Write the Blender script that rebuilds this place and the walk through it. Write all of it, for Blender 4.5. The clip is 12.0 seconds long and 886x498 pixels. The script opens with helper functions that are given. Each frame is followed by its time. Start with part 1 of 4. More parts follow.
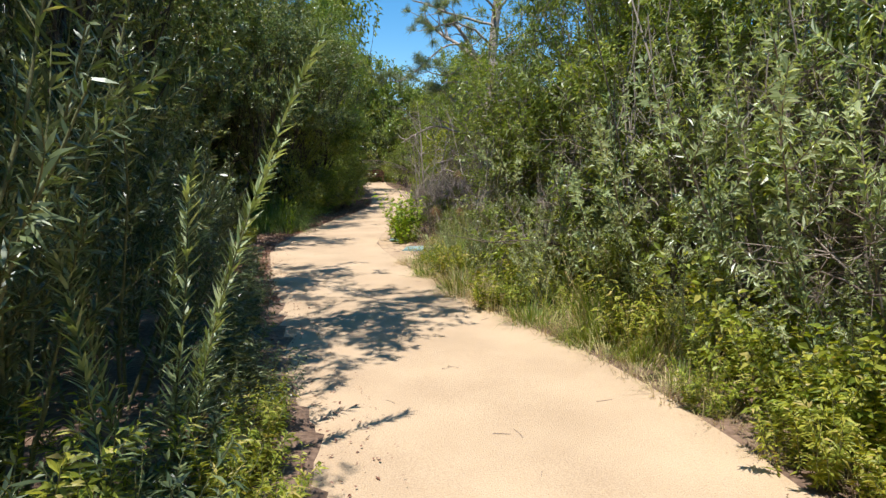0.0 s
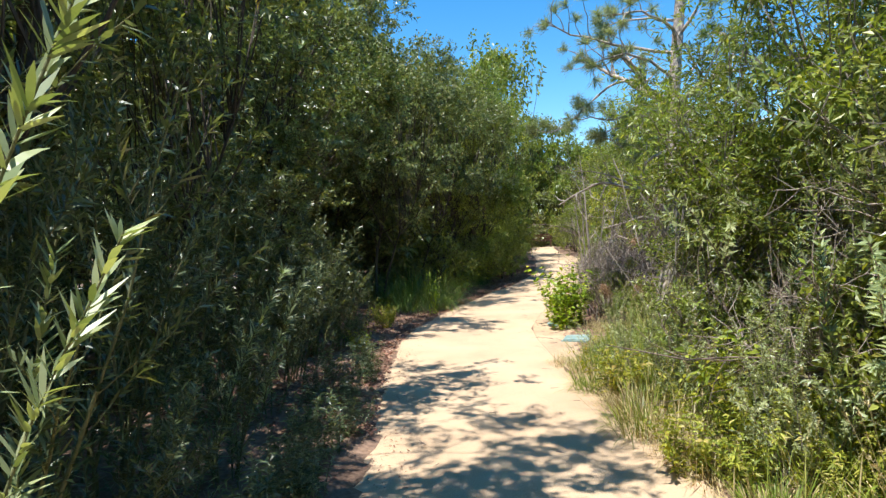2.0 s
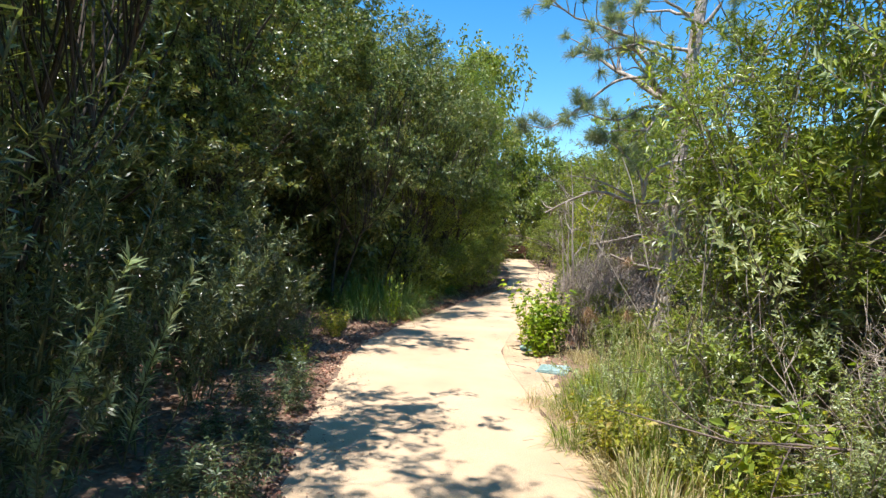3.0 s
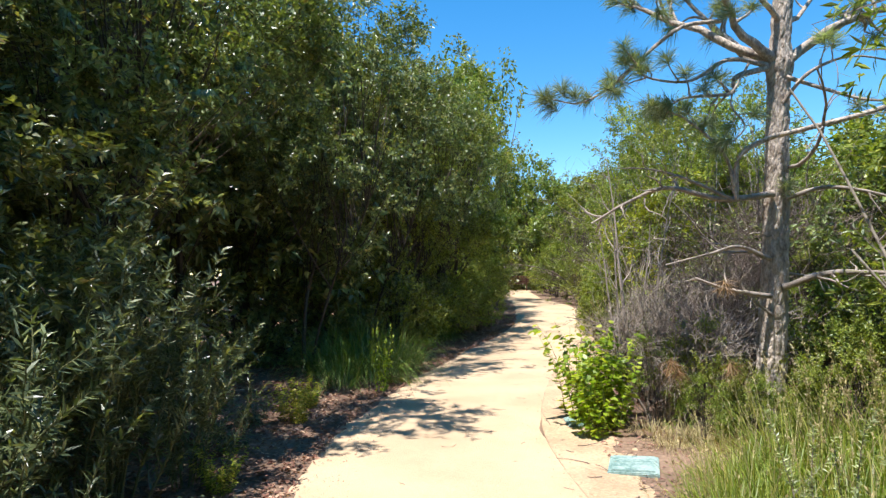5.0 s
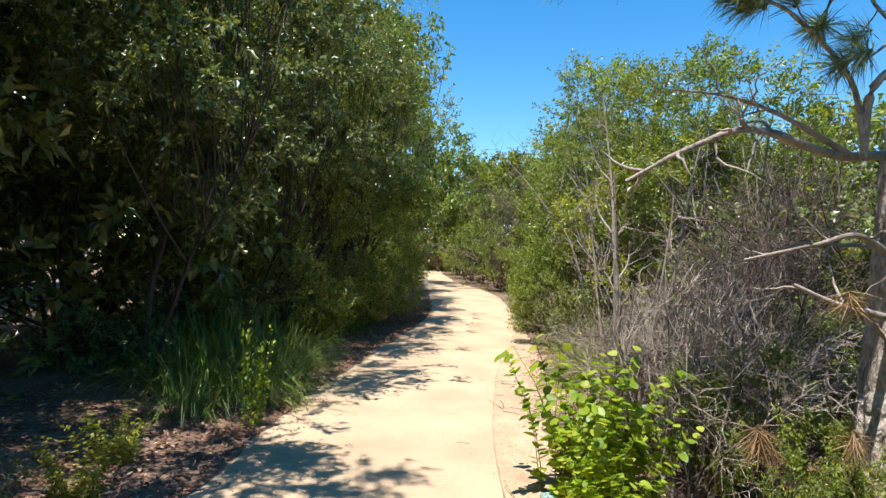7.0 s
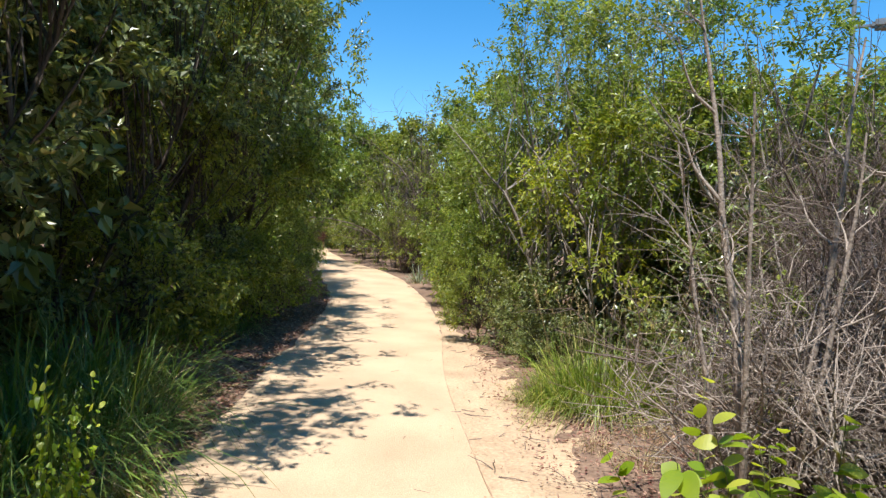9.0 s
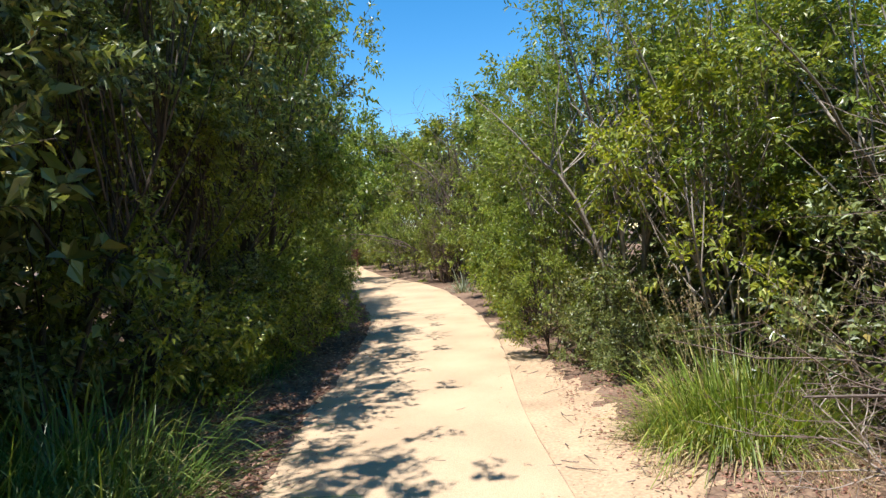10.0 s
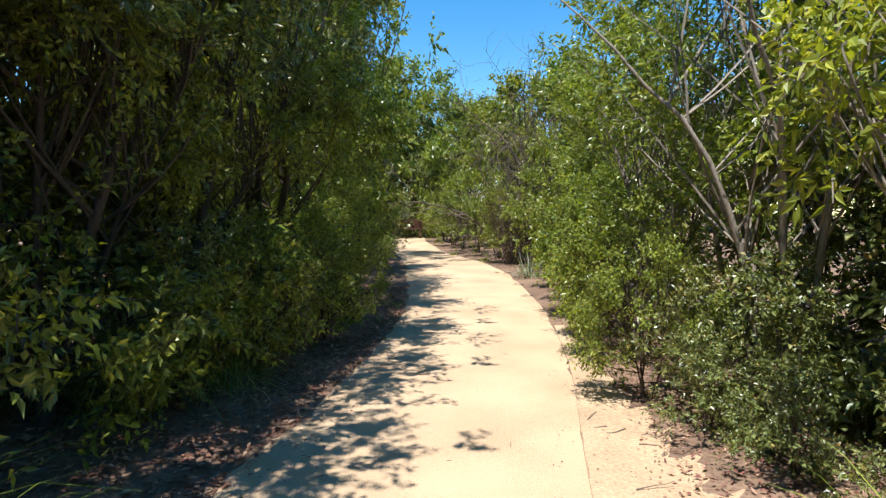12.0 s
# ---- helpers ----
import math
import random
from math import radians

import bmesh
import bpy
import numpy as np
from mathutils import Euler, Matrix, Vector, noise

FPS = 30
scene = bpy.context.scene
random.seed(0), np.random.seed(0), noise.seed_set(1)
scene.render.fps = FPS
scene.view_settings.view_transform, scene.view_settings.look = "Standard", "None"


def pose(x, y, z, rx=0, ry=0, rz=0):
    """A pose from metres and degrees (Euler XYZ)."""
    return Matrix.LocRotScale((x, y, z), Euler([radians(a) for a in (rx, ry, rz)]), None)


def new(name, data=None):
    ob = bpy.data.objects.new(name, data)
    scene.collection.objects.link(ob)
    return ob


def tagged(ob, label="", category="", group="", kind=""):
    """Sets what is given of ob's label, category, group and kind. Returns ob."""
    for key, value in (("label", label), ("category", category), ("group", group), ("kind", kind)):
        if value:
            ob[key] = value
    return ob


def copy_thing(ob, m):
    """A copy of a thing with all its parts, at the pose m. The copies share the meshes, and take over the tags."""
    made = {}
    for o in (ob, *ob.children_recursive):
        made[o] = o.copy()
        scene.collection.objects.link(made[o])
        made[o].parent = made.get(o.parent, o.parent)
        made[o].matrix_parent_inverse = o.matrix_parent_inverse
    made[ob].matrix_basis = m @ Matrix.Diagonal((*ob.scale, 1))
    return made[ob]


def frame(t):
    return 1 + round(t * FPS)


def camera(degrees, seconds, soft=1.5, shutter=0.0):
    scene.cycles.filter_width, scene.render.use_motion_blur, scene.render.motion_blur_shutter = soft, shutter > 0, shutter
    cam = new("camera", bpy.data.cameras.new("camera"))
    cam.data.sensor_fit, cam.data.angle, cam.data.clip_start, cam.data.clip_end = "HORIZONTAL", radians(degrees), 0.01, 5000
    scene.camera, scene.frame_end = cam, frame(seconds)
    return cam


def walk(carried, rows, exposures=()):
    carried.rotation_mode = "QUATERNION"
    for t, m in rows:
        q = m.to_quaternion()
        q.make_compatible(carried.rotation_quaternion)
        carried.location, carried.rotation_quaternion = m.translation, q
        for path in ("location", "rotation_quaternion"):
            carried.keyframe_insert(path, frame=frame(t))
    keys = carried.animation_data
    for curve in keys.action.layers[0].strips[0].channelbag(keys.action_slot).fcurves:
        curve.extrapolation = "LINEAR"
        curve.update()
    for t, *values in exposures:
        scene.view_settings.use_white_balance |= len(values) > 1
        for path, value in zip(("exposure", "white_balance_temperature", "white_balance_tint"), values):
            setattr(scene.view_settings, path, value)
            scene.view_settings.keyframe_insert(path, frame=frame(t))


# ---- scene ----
cam = camera(73.3, 12.0, soft=1.4)
METRES, EYE, TILT, LEAN, TURN = 15.0, 1.5, -7.6, 0.0, 0.0
ROWS = [
    (0.0, 0.0, 0.0, 0.0, -0.0, 0.0, -0.0),
    (0.5, 0.0085, 0.0314, 0.0058, 8.74, -2.57, -3.66),
    (1.0, 0.0098, 0.0674, 0.0094, 13.59, -2.19, -4.85),
    (1.5, 0.0109, 0.1037, 0.02, 19.4, 5.44, -2.13),
    (2.0, 0.0054, 0.144, 0.0262, 16.5, 5.97, -0.21),
    (2.5, -0.002, 0.1887, 0.0318, 13.25, 9.63, -5.02),
    (3.0, -0.0126, 0.2318, 0.0352, 13.34, 6.55, -5.02),
    (5.0, -0.0599, 0.399, 0.0564, 13.2, 9.96, -1.06),
    (5.5, -0.069, 0.4397, 0.0621, 10.82, 7.02, -2.31),
    (6.0, -0.076, 0.4783, 0.0683, 8.06, 7.36, -1.92),
    (6.5, -0.0885, 0.5204, 0.0734, 3.83, 8.41, -1.5),
    (7.0, -0.1031, 0.5623, 0.0806, 3.78, 8.11, -2.9),
    (9.0, -0.151, 0.7157, 0.1004, -8.04, 6.24, -1.79),
    (9.5, -0.155, 0.7576, 0.1046, -7.11, 6.85, 3.05),
    (10.0, -0.1547, 0.8018, 0.1104, -4.08, 6.88, 4.61),
    (10.5, -0.1508, 0.8418, 0.1144, -7.64, 6.77, -0.72),
    (11.0, -0.141, 0.8808, 0.1194, -3.46, 6.04, 1.62),
    (11.5, -0.1319, 0.9216, 0.1224, -2.99, 5.05, -2.2),
    (12.0, -0.1259, 0.9636, 0.1276, 2.66, 4.71, 0.01),
]
walk(cam, [(t, pose(0, 0, EYE, TILT, LEAN, TURN) @ pose(METRES * x, METRES * y, METRES * z, 90 + pitch, roll, yaw)) for t, x, y, z, yaw, pitch, roll in ROWS],
     exposures=[(0.0, 0.38), (1.5, 0.64), (2.5, 0.88), (5.0, 0.84), (9.0, 0.68), (12.0, 0.7)])

# ---- sky, sun, exposure ----
SUN_TRAVEL = Vector((0.5, 0.85, 0.0)).normalized()
SUN_ELEVATION = radians(72)
world = bpy.data.worlds.new("sky")
scene.world = world
world.use_nodes = True
sky = world.node_tree.nodes.new("ShaderNodeTexSky")
sky.sky_type, sky.sun_disc = "NISHITA", False
sky.sun_elevation = SUN_ELEVATION
sky.sun_rotation = math.atan2(-SUN_TRAVEL.x, -SUN_TRAVEL.y)
sky.air_density, sky.dust_density, sky.ozone_density = 1.0, 0.0, 1.5
background = world.node_tree.nodes["Background"]
clear = world.node_tree.nodes.new("ShaderNodeHueSaturation")
clear.inputs["Hue"].default_value, clear.inputs["Saturation"].default_value, clear.inputs["Value"].default_value = 0.496, 1.41, 1.65
world.node_tree.links.new(sky.outputs["Color"], clear.inputs["Color"])
world.node_tree.links.new(clear.outputs["Color"], background.inputs["Color"])
background.inputs["Strength"].default_value = 0.085
sun = new("sun", bpy.data.lights.new("sun", "SUN"))
sun.data.energy, sun.data.angle, sun.data.color = 5.2, radians(0.53), (1.0, 0.985, 0.95)
travel = SUN_TRAVEL * math.cos(SUN_ELEVATION) - Vector((0, 0, math.sin(SUN_ELEVATION)))
sun.matrix_world = Matrix.Translation((-8, -6, 40)) @ travel.to_track_quat("-Z", "Y").to_matrix().to_4x4()


# ---- materials ----
def shader(name):
    m = bpy.data.materials.new(name)
    m.use_nodes = True
    nt = m.node_tree
    return m, nt, nt.nodes, nt.links, nt.nodes["Principled BSDF"]


def ramp(nodes, stops):
    r = nodes.new("ShaderNodeValToRGB")
    e = r.color_ramp.elements
    while len(e) < len(stops):
        e.new(0.5)
    for k, (at, c) in zip(e, stops):
        k.position, k.color = at, (*c, 1)
    return r


def leaf_material(name, stops, through_light=0.3, rough=0.45, gloss=0.5):
    """Leaf: every leaf takes its own tone, patches of the plant drift; part of the light passes through."""
    m, nt, nodes, links, bsdf = shader(name)
    geo = nodes.new("ShaderNodeNewGeometry")
    tone = ramp(nodes, stops)
    links.new(geo.outputs["Random Per Island"], tone.inputs["Fac"])
    coord = nodes.new("ShaderNodeTexCoord")
    patch = nodes.new("ShaderNodeTexNoise")
    patch.inputs["Scale"].default_value = 1.6
    links.new(coord.outputs["Object"], patch.inputs["Vector"])
    hsv = nodes.new("ShaderNodeHueSaturation")
    mapped = nodes.new("ShaderNodeMapRange")
    mapped.inputs["From Min"].default_value, mapped.inputs["From Max"].default_value = 0.3, 0.7
    mapped.inputs["To Min"].default_value, mapped.inputs["To Max"].default_value = 0.75, 1.25
    links.new(patch.outputs["Fac"], mapped.inputs["Value"])
    links.new(mapped.outputs["Result"], hsv.inputs["Value"])
    info = nodes.new("ShaderNodeObjectInfo")
    shift = nodes.new("ShaderNodeMapRange")
    shift.inputs["To Min"].default_value, shift.inputs["To Max"].default_value = 0.485, 0.515
    links.new(info.outputs["Random"], shift.inputs["Value"])
    links.new(shift.outputs["Result"], hsv.inputs["Hue"])
    links.new(tone.outputs["Color"], hsv.inputs["Color"])
    links.new(hsv.outputs["Color"], bsdf.inputs["Base Color"])
    bsdf.inputs["Roughness"].default_value = rough
    bsdf.inputs["Specular IOR Level"].default_value = gloss
    lucent = nodes.new("ShaderNodeBsdfTranslucent")
    warm = nodes.new("ShaderNodeMix")
    warm.data_type, warm.blend_type = "RGBA", "MULTIPLY"
    warm.inputs["Factor"].default_value = 1.0
    warm.inputs["B"].default_value = (1.5, 1.48, 0.5, 1)
    links.new(hsv.outputs["Color"], warm.inputs["A"])
    links.new(warm.outputs["Result"], lucent.inputs["Color"])
    mix = nodes.new("ShaderNodeMixShader")
    mix.inputs["Fac"].default_value = through_light
    links.new(bsdf.outputs["BSDF"], mix.inputs[1])
    links.new(lucent.outputs["BSDF"], mix.inputs[2])
    links.new(mix.outputs["Shader"], nodes["Material Output"].inputs["Surface"])
    return m


def rough_material(name, dark, light, scale, fine, bump=0.4, rough=0.9, stretch=(1, 1, 1), space="Object", spread=(0.3, 0.7)):
    """Matt material with two scales of tone and a fine relief."""
    m, nt, nodes, links, bsdf = shader(name)
    coord = nodes.new("ShaderNodeTexCoord")
    place = nodes.new("ShaderNodeMapping")
    place.inputs["Scale"].default_value = stretch
    links.new(coord.outputs[space], place.inputs["Vector"])
    big, small = nodes.new("ShaderNodeTexNoise"), nodes.new("ShaderNodeTexNoise")
    big.inputs["Scale"].default_value, small.inputs["Scale"].default_value = scale, fine
    big.inputs["Detail"].default_value, small.inputs["Detail"].default_value = 6, 5
    for n in (big, small):
        links.new(place.outputs["Vector"], n.inputs["Vector"])
    both = nodes.new("ShaderNodeMath")
    both.operation = "MULTIPLY_ADD"
    both.inputs[1].default_value = 0.5
    half = nodes.new("ShaderNodeMath")
    half.operation = "MULTIPLY"
    half.inputs[1].default_value = 0.5
    links.new(small.outputs["Fac"], half.inputs[0])
    links.new(big.outputs["Fac"], both.inputs[0])
    links.new(half.outputs["Value"], both.inputs[2])
    tone = ramp(nodes, [(spread[0], dark), (spread[1], light)])
    links.new(both.outputs["Value"], tone.inputs["Fac"])
    links.new(tone.outputs["Color"], bsdf.inputs["Base Color"])
    bsdf.inputs["Roughness"].default_value = rough
    bsdf.inputs["Specular IOR Level"].default_value = 0.25
    relief = nodes.new("ShaderNodeBump")
    relief.inputs["Strength"].default_value, relief.inputs["Distance"].default_value = bump, 0.02
    links.new(small.outputs["Fac"], relief.inputs["Height"])
    links.new(relief.outputs["Normal"], bsdf.inputs["Normal"])
    return m


# willow leaf kept dark: the shade inside the shrubs is in its colour
DIM_WILLOW = leaf_material("dim_willow_leaf", [(0, (0.045, 0.062, 0.024)), (0.5, (0.1, 0.13, 0.053)), (0.92, (0.21, 0.245, 0.115)), (1, (0.3, 0.29, 0.1))], 0.27, 0.36, 0.65)
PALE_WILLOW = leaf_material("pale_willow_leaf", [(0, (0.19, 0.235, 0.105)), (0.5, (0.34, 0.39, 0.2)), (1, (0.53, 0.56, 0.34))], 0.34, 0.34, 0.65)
OAK = leaf_material("dark_leaf", [(0, (0.07, 0.083, 0.022)), (0.5, (0.155, 0.187, 0.054)), (0.9, (0.28, 0.32, 0.11)), (1, (0.38, 0.29, 0.09))], 0.27, 0.36, 0.75)
REED = leaf_material("reed_blade", [(0, (0.07, 0.12, 0.024)), (0.6, (0.14, 0.22, 0.042)), (0.9, (0.26, 0.32, 0.08)), (1, (0.46, 0.4, 0.17))], 0.3, 0.38, 0.5)
TOYON = leaf_material("green_leaf", [(0, (0.1, 0.125, 0.02)), (0.5, (0.192, 0.242, 0.042)), (0.9, (0.31, 0.345, 0.065)), (1, (0.38, 0.36, 0.08))], 0.34, 0.36, 0.55)
YELLOW = leaf_material("yellow_green_leaf", [(0, (0.15, 0.2, 0.028)), (0.6, (0.28, 0.34, 0.045)), (1, (0.44, 0.44, 0.07))], 0.42, 0.45)
LIME = leaf_material("lime_leaf", [(0, (0.17, 0.25, 0.015)), (0.6, (0.3, 0.38, 0.03)), (1, (0.45, 0.46, 0.07))], 0.48, 0.4)
HERB = leaf_material("herb_leaf", [(0, (0.15, 0.19, 0.03)), (0.45, (0.3, 0.335, 0.048)), (0.8, (0.45, 0.45, 0.075)), (1, (0.55, 0.45, 0.18))], 0.42, 0.45, 0.4)
GRASS = leaf_material("grass_blade", [(0, (0.11, 0.155, 0.024)), (0.6, (0.22, 0.28, 0.045)), (0.88, (0.38, 0.39, 0.09)), (1, (0.54, 0.46, 0.2))], 0.38, 0.42, 0.4)
DRY_GRASS = leaf_material("dry_grass_blade", [(0, (0.24, 0.2, 0.08)), (0.5, (0.44, 0.35, 0.17)), (1, (0.62, 0.5, 0.28))], 0.12, 0.6)
BLUE_GRASS = leaf_material("grey_blade", [(0, (0.16, 0.2, 0.14)), (1, (0.3, 0.34, 0.24))], 0.2, 0.5)
# silvery shoot leaf, its colour lightened for the sun on the shoots
LIT_SHOOT = leaf_material("lit_shoot_leaf", [(0, (0.15, 0.205, 0.085)), (0.5, (0.27, 0.325, 0.15)), (1, (0.42, 0.46, 0.25))], 0.25, 0.4, 0.5)
NEEDLE = leaf_material("pine_needle", [(0, (0.14, 0.175, 0.11)), (0.6, (0.235, 0.28, 0.17)), (1, (0.38, 0.41, 0.26))], 0.4, 0.42)
RUST_NEEDLE = leaf_material("dead_needle", [(0, (0.17, 0.08, 0.042)), (1, (0.36, 0.2, 0.11))], 0.2, 0.6)
LITTER = leaf_material("fallen_leaf", [(0, (0.14, 0.06, 0.04)), (0.6, (0.29, 0.15, 0.1)), (1, (0.5, 0.34, 0.23))], 0.1, 0.7, 0.3)
BARK = rough_material("bark", (0.045, 0.035, 0.027), (0.13, 0.102, 0.08), 9, 60, 0.6, stretch=(1, 1, 0.3))
PALE_BARK = rough_material("pale_bark", (0.16, 0.13, 0.1), (0.34, 0.29, 0.24), 9, 60, 0.5, stretch=(1, 1, 0.3))
PINE_BARK = rough_material("pine_bark", (0.2, 0.155, 0.125), (0.62, 0.51, 0.42), 20, 60, 1.0, stretch=(1, 1, 0.45), spread=(0.34, 0.62))
DEAD = rough_material("dead_wood", (0.085, 0.06, 0.048), (0.265, 0.198, 0.162), 12, 70, 0.4)
DEAD_PALE = rough_material("pale_dead_wood", (0.17, 0.13, 0.104), (0.48, 0.395, 0.33), 12, 70, 0.4)
GREEN_STEM = rough_material("green_stem", (0.09, 0.1, 0.04), (0.2, 0.19, 0.09), 12, 80, 0.3)
SAND = rough_material("path_grit", (0.405, 0.28, 0.175), (0.58, 0.418, 0.268), 1.1, 110, 0.5, spread=(0.34, 0.6))
DIRT = rough_material("loose_dirt", (0.34, 0.23, 0.142), (0.55, 0.39, 0.247), 2.2, 40, 0.8, spread=(0.34, 0.62))
SOIL = rough_material("soil", (0.11, 0.066, 0.046), (0.33, 0.215, 0.145), 1.4, 26, 0.9, spread=(0.36, 0.72))
EDGING = rough_material("edging", (0.26, 0.17, 0.11), (0.42, 0.29, 0.19), 5, 60, 0.3)
LID = rough_material("box_lid", (0.1, 0.19, 0.17), (0.38, 0.47, 0.44), 7, 40, 0.3, rough=0.45, spread=(0.36, 0.64))
BENCH_WOOD = rough_material("bench_wood", (0.06, 0.024, 0.017), (0.15, 0.07, 0.048), 6, 60, 0.3, stretch=(0.2, 1, 1))


# ---- mesh tools ----
class Quads:
    """Gathers quads by numpy and makes one mesh of them."""

    def __init__(self):
        self.v, self.f, self.n = [], [], 0

    def add(self, v, f):
        self.v.append(np.asarray(v, float).reshape(-1, 3))
        self.f.append(np.asarray(f, int).reshape(-1, 4) + self.n)
        self.n += len(self.v[-1])

    def mesh(self, name, material, smooth=False):
        v, f = np.concatenate(self.v), np.concatenate(self.f)
        me = bpy.data.meshes.new(name)
        me.vertices.add(len(v))
        me.vertices.foreach_set("co", v.ravel())
        me.loops.add(f.size)
        me.loops.foreach_set("vertex_index", f.ravel().astype(np.int32))
        me.polygons.add(len(f))
        me.polygons.foreach_set("loop_start", np.arange(0, f.size, 4, dtype=np.int32))
        me.polygons.foreach_set("use_smooth", np.full(len(f), smooth))
        me.update(calc_edges=True)
        me.materials.append(material)
        return me


JOINED = ("twig_mass", "foliage", "crown", "new_growth", "stalk_mass", "blade_mass", "ear_mass", "dry_blade_mass", "needle_mass")


def part(name, q, material, parent=None, label="", smooth=False):
    ob = new(name, q.mesh(name, material, smooth) if isinstance(q, Quads) else q)
    ob.parent = parent
    return tagged(ob, label, kind="stuff" if name in JOINED else "")


def unit(a):
    return a / np.maximum(np.linalg.norm(a, axis=-1, keepdims=True), 1e-9)


def wander(rng, p, d, length, n, bend=0.12, lift=0.0):
    """A crooked line of n+1 points from p towards d."""
    pts, d = [np.array(p, float)], unit(np.array(d, float))
    for _ in range(n):
        d = unit(d + rng.normal(0, bend, 3) + np.array((0, 0, lift)))
        pts.append(pts[-1] + d * length / n)
    return np.array(pts)


def tube(q, pts, r0, r1, sides=5, knots=0.0, rng=None):
    n = len(pts)
    t = unit(np.gradient(pts, axis=0))
    ref = np.where(np.abs(t[:, 2:3]) > 0.9, np.array([[1.0, 0, 0]]), np.array([[0, 0, 1.0]]))
    a = unit(np.cross(t, ref))
    b = np.cross(t, a)
    ang = np.linspace(0, 2 * np.pi, sides, endpoint=False)
    r = np.linspace(r0, r1, n)[:, None, None] * (1 if rng is None else 1 + rng.normal(0, knots, (n, sides, 1)))
    v = pts[:, None] + r * (np.cos(ang)[None, :, None] * a[:, None] + np.sin(ang)[None, :, None] * b[:, None])
    i, j = np.meshgrid(np.arange(n - 1), np.arange(sides), indexing="ij")
    k = (j + 1) % sides
    q.add(v, np.stack((i * sides + j, i * sides + k, (i + 1) * sides + k, (i + 1) * sides + j), -1))


def leaves(q, p, d, n, length, width, droop=0.15, fold=0.25):
    """Diamond leaves, folded at the midrib."""
    d = unit(d)
    s = unit(np.cross(d, n))
    n = np.cross(s, d)
    length, width = np.broadcast_to(length, len(p))[:, None], np.broadcast_to(width, len(p))[:, None]
    down = np.array([[0, 0, -1.0]]) * length * droop
    mid = p + d * length * 0.42 + down * 0.2 + n * width * fold
    v = np.stack((p, mid + s * width / 2, p + d * length + down, mid - s * width / 2), 1)
    q.add(v, np.arange(len(p) * 4))


def blades(q, p, d, length, width, droop, rows=4, side=None, broad=False):
    """Long strips that bow over: grass, and slender leaves near the eye."""
    d = unit(d)
    s = side if side is not None else unit(np.cross(d, np.array([[0, 0, 1.0]])) + 1e-4)
    u = np.linspace(0, 1, rows)
    w = np.interp(u, (0, 0.12, 0.3, 0.5, 0.72, 0.9, 1), (0.12, 0.6, 0.94, 1, 0.78, 0.38, 0.03)) if broad else np.interp(u, (0, 0.4, 1), (0.5, 1, 0.06))
    length, width, droop = (np.broadcast_to(k, len(p))[:, None, None] for k in (length, width, droop))
    c = p[:, None] + d[:, None] * length * u[None, :, None] + np.array((0, 0, -1.0)) * length * droop * (u ** 2)[None, :, None]
    v = np.stack((c - s[:, None] * width * w[None, :, None] / 2, c + s[:, None] * width * w[None, :, None] / 2), 2)
    m = len(p)
    base = np.arange(m)[:, None] * rows * 2 + np.arange(rows - 1)[None] * 2
    q.add(v.reshape(-1, 3), np.stack((base, base + 1, base + 3, base + 2), -1))


def along(pts, u):
    """Places and directions at the shares u of a line."""
    x = np.asarray(u) * (len(pts) - 1)
    i = np.minimum(x.astype(int), len(pts) - 2)
    f = (x - i)[:, None]
    return pts[i] * (1 - f) + pts[i + 1] * f, unit(pts[i + 1] - pts[i])


def spiral(rng, d):
    """A random direction square to each d."""
    r = rng.normal(0, 1, d.shape)
    return unit(r - (r * d).sum(-1, keepdims=True) * d)


def thing(name, label, category, group=""):
    return tagged(new(name), label, category, group)


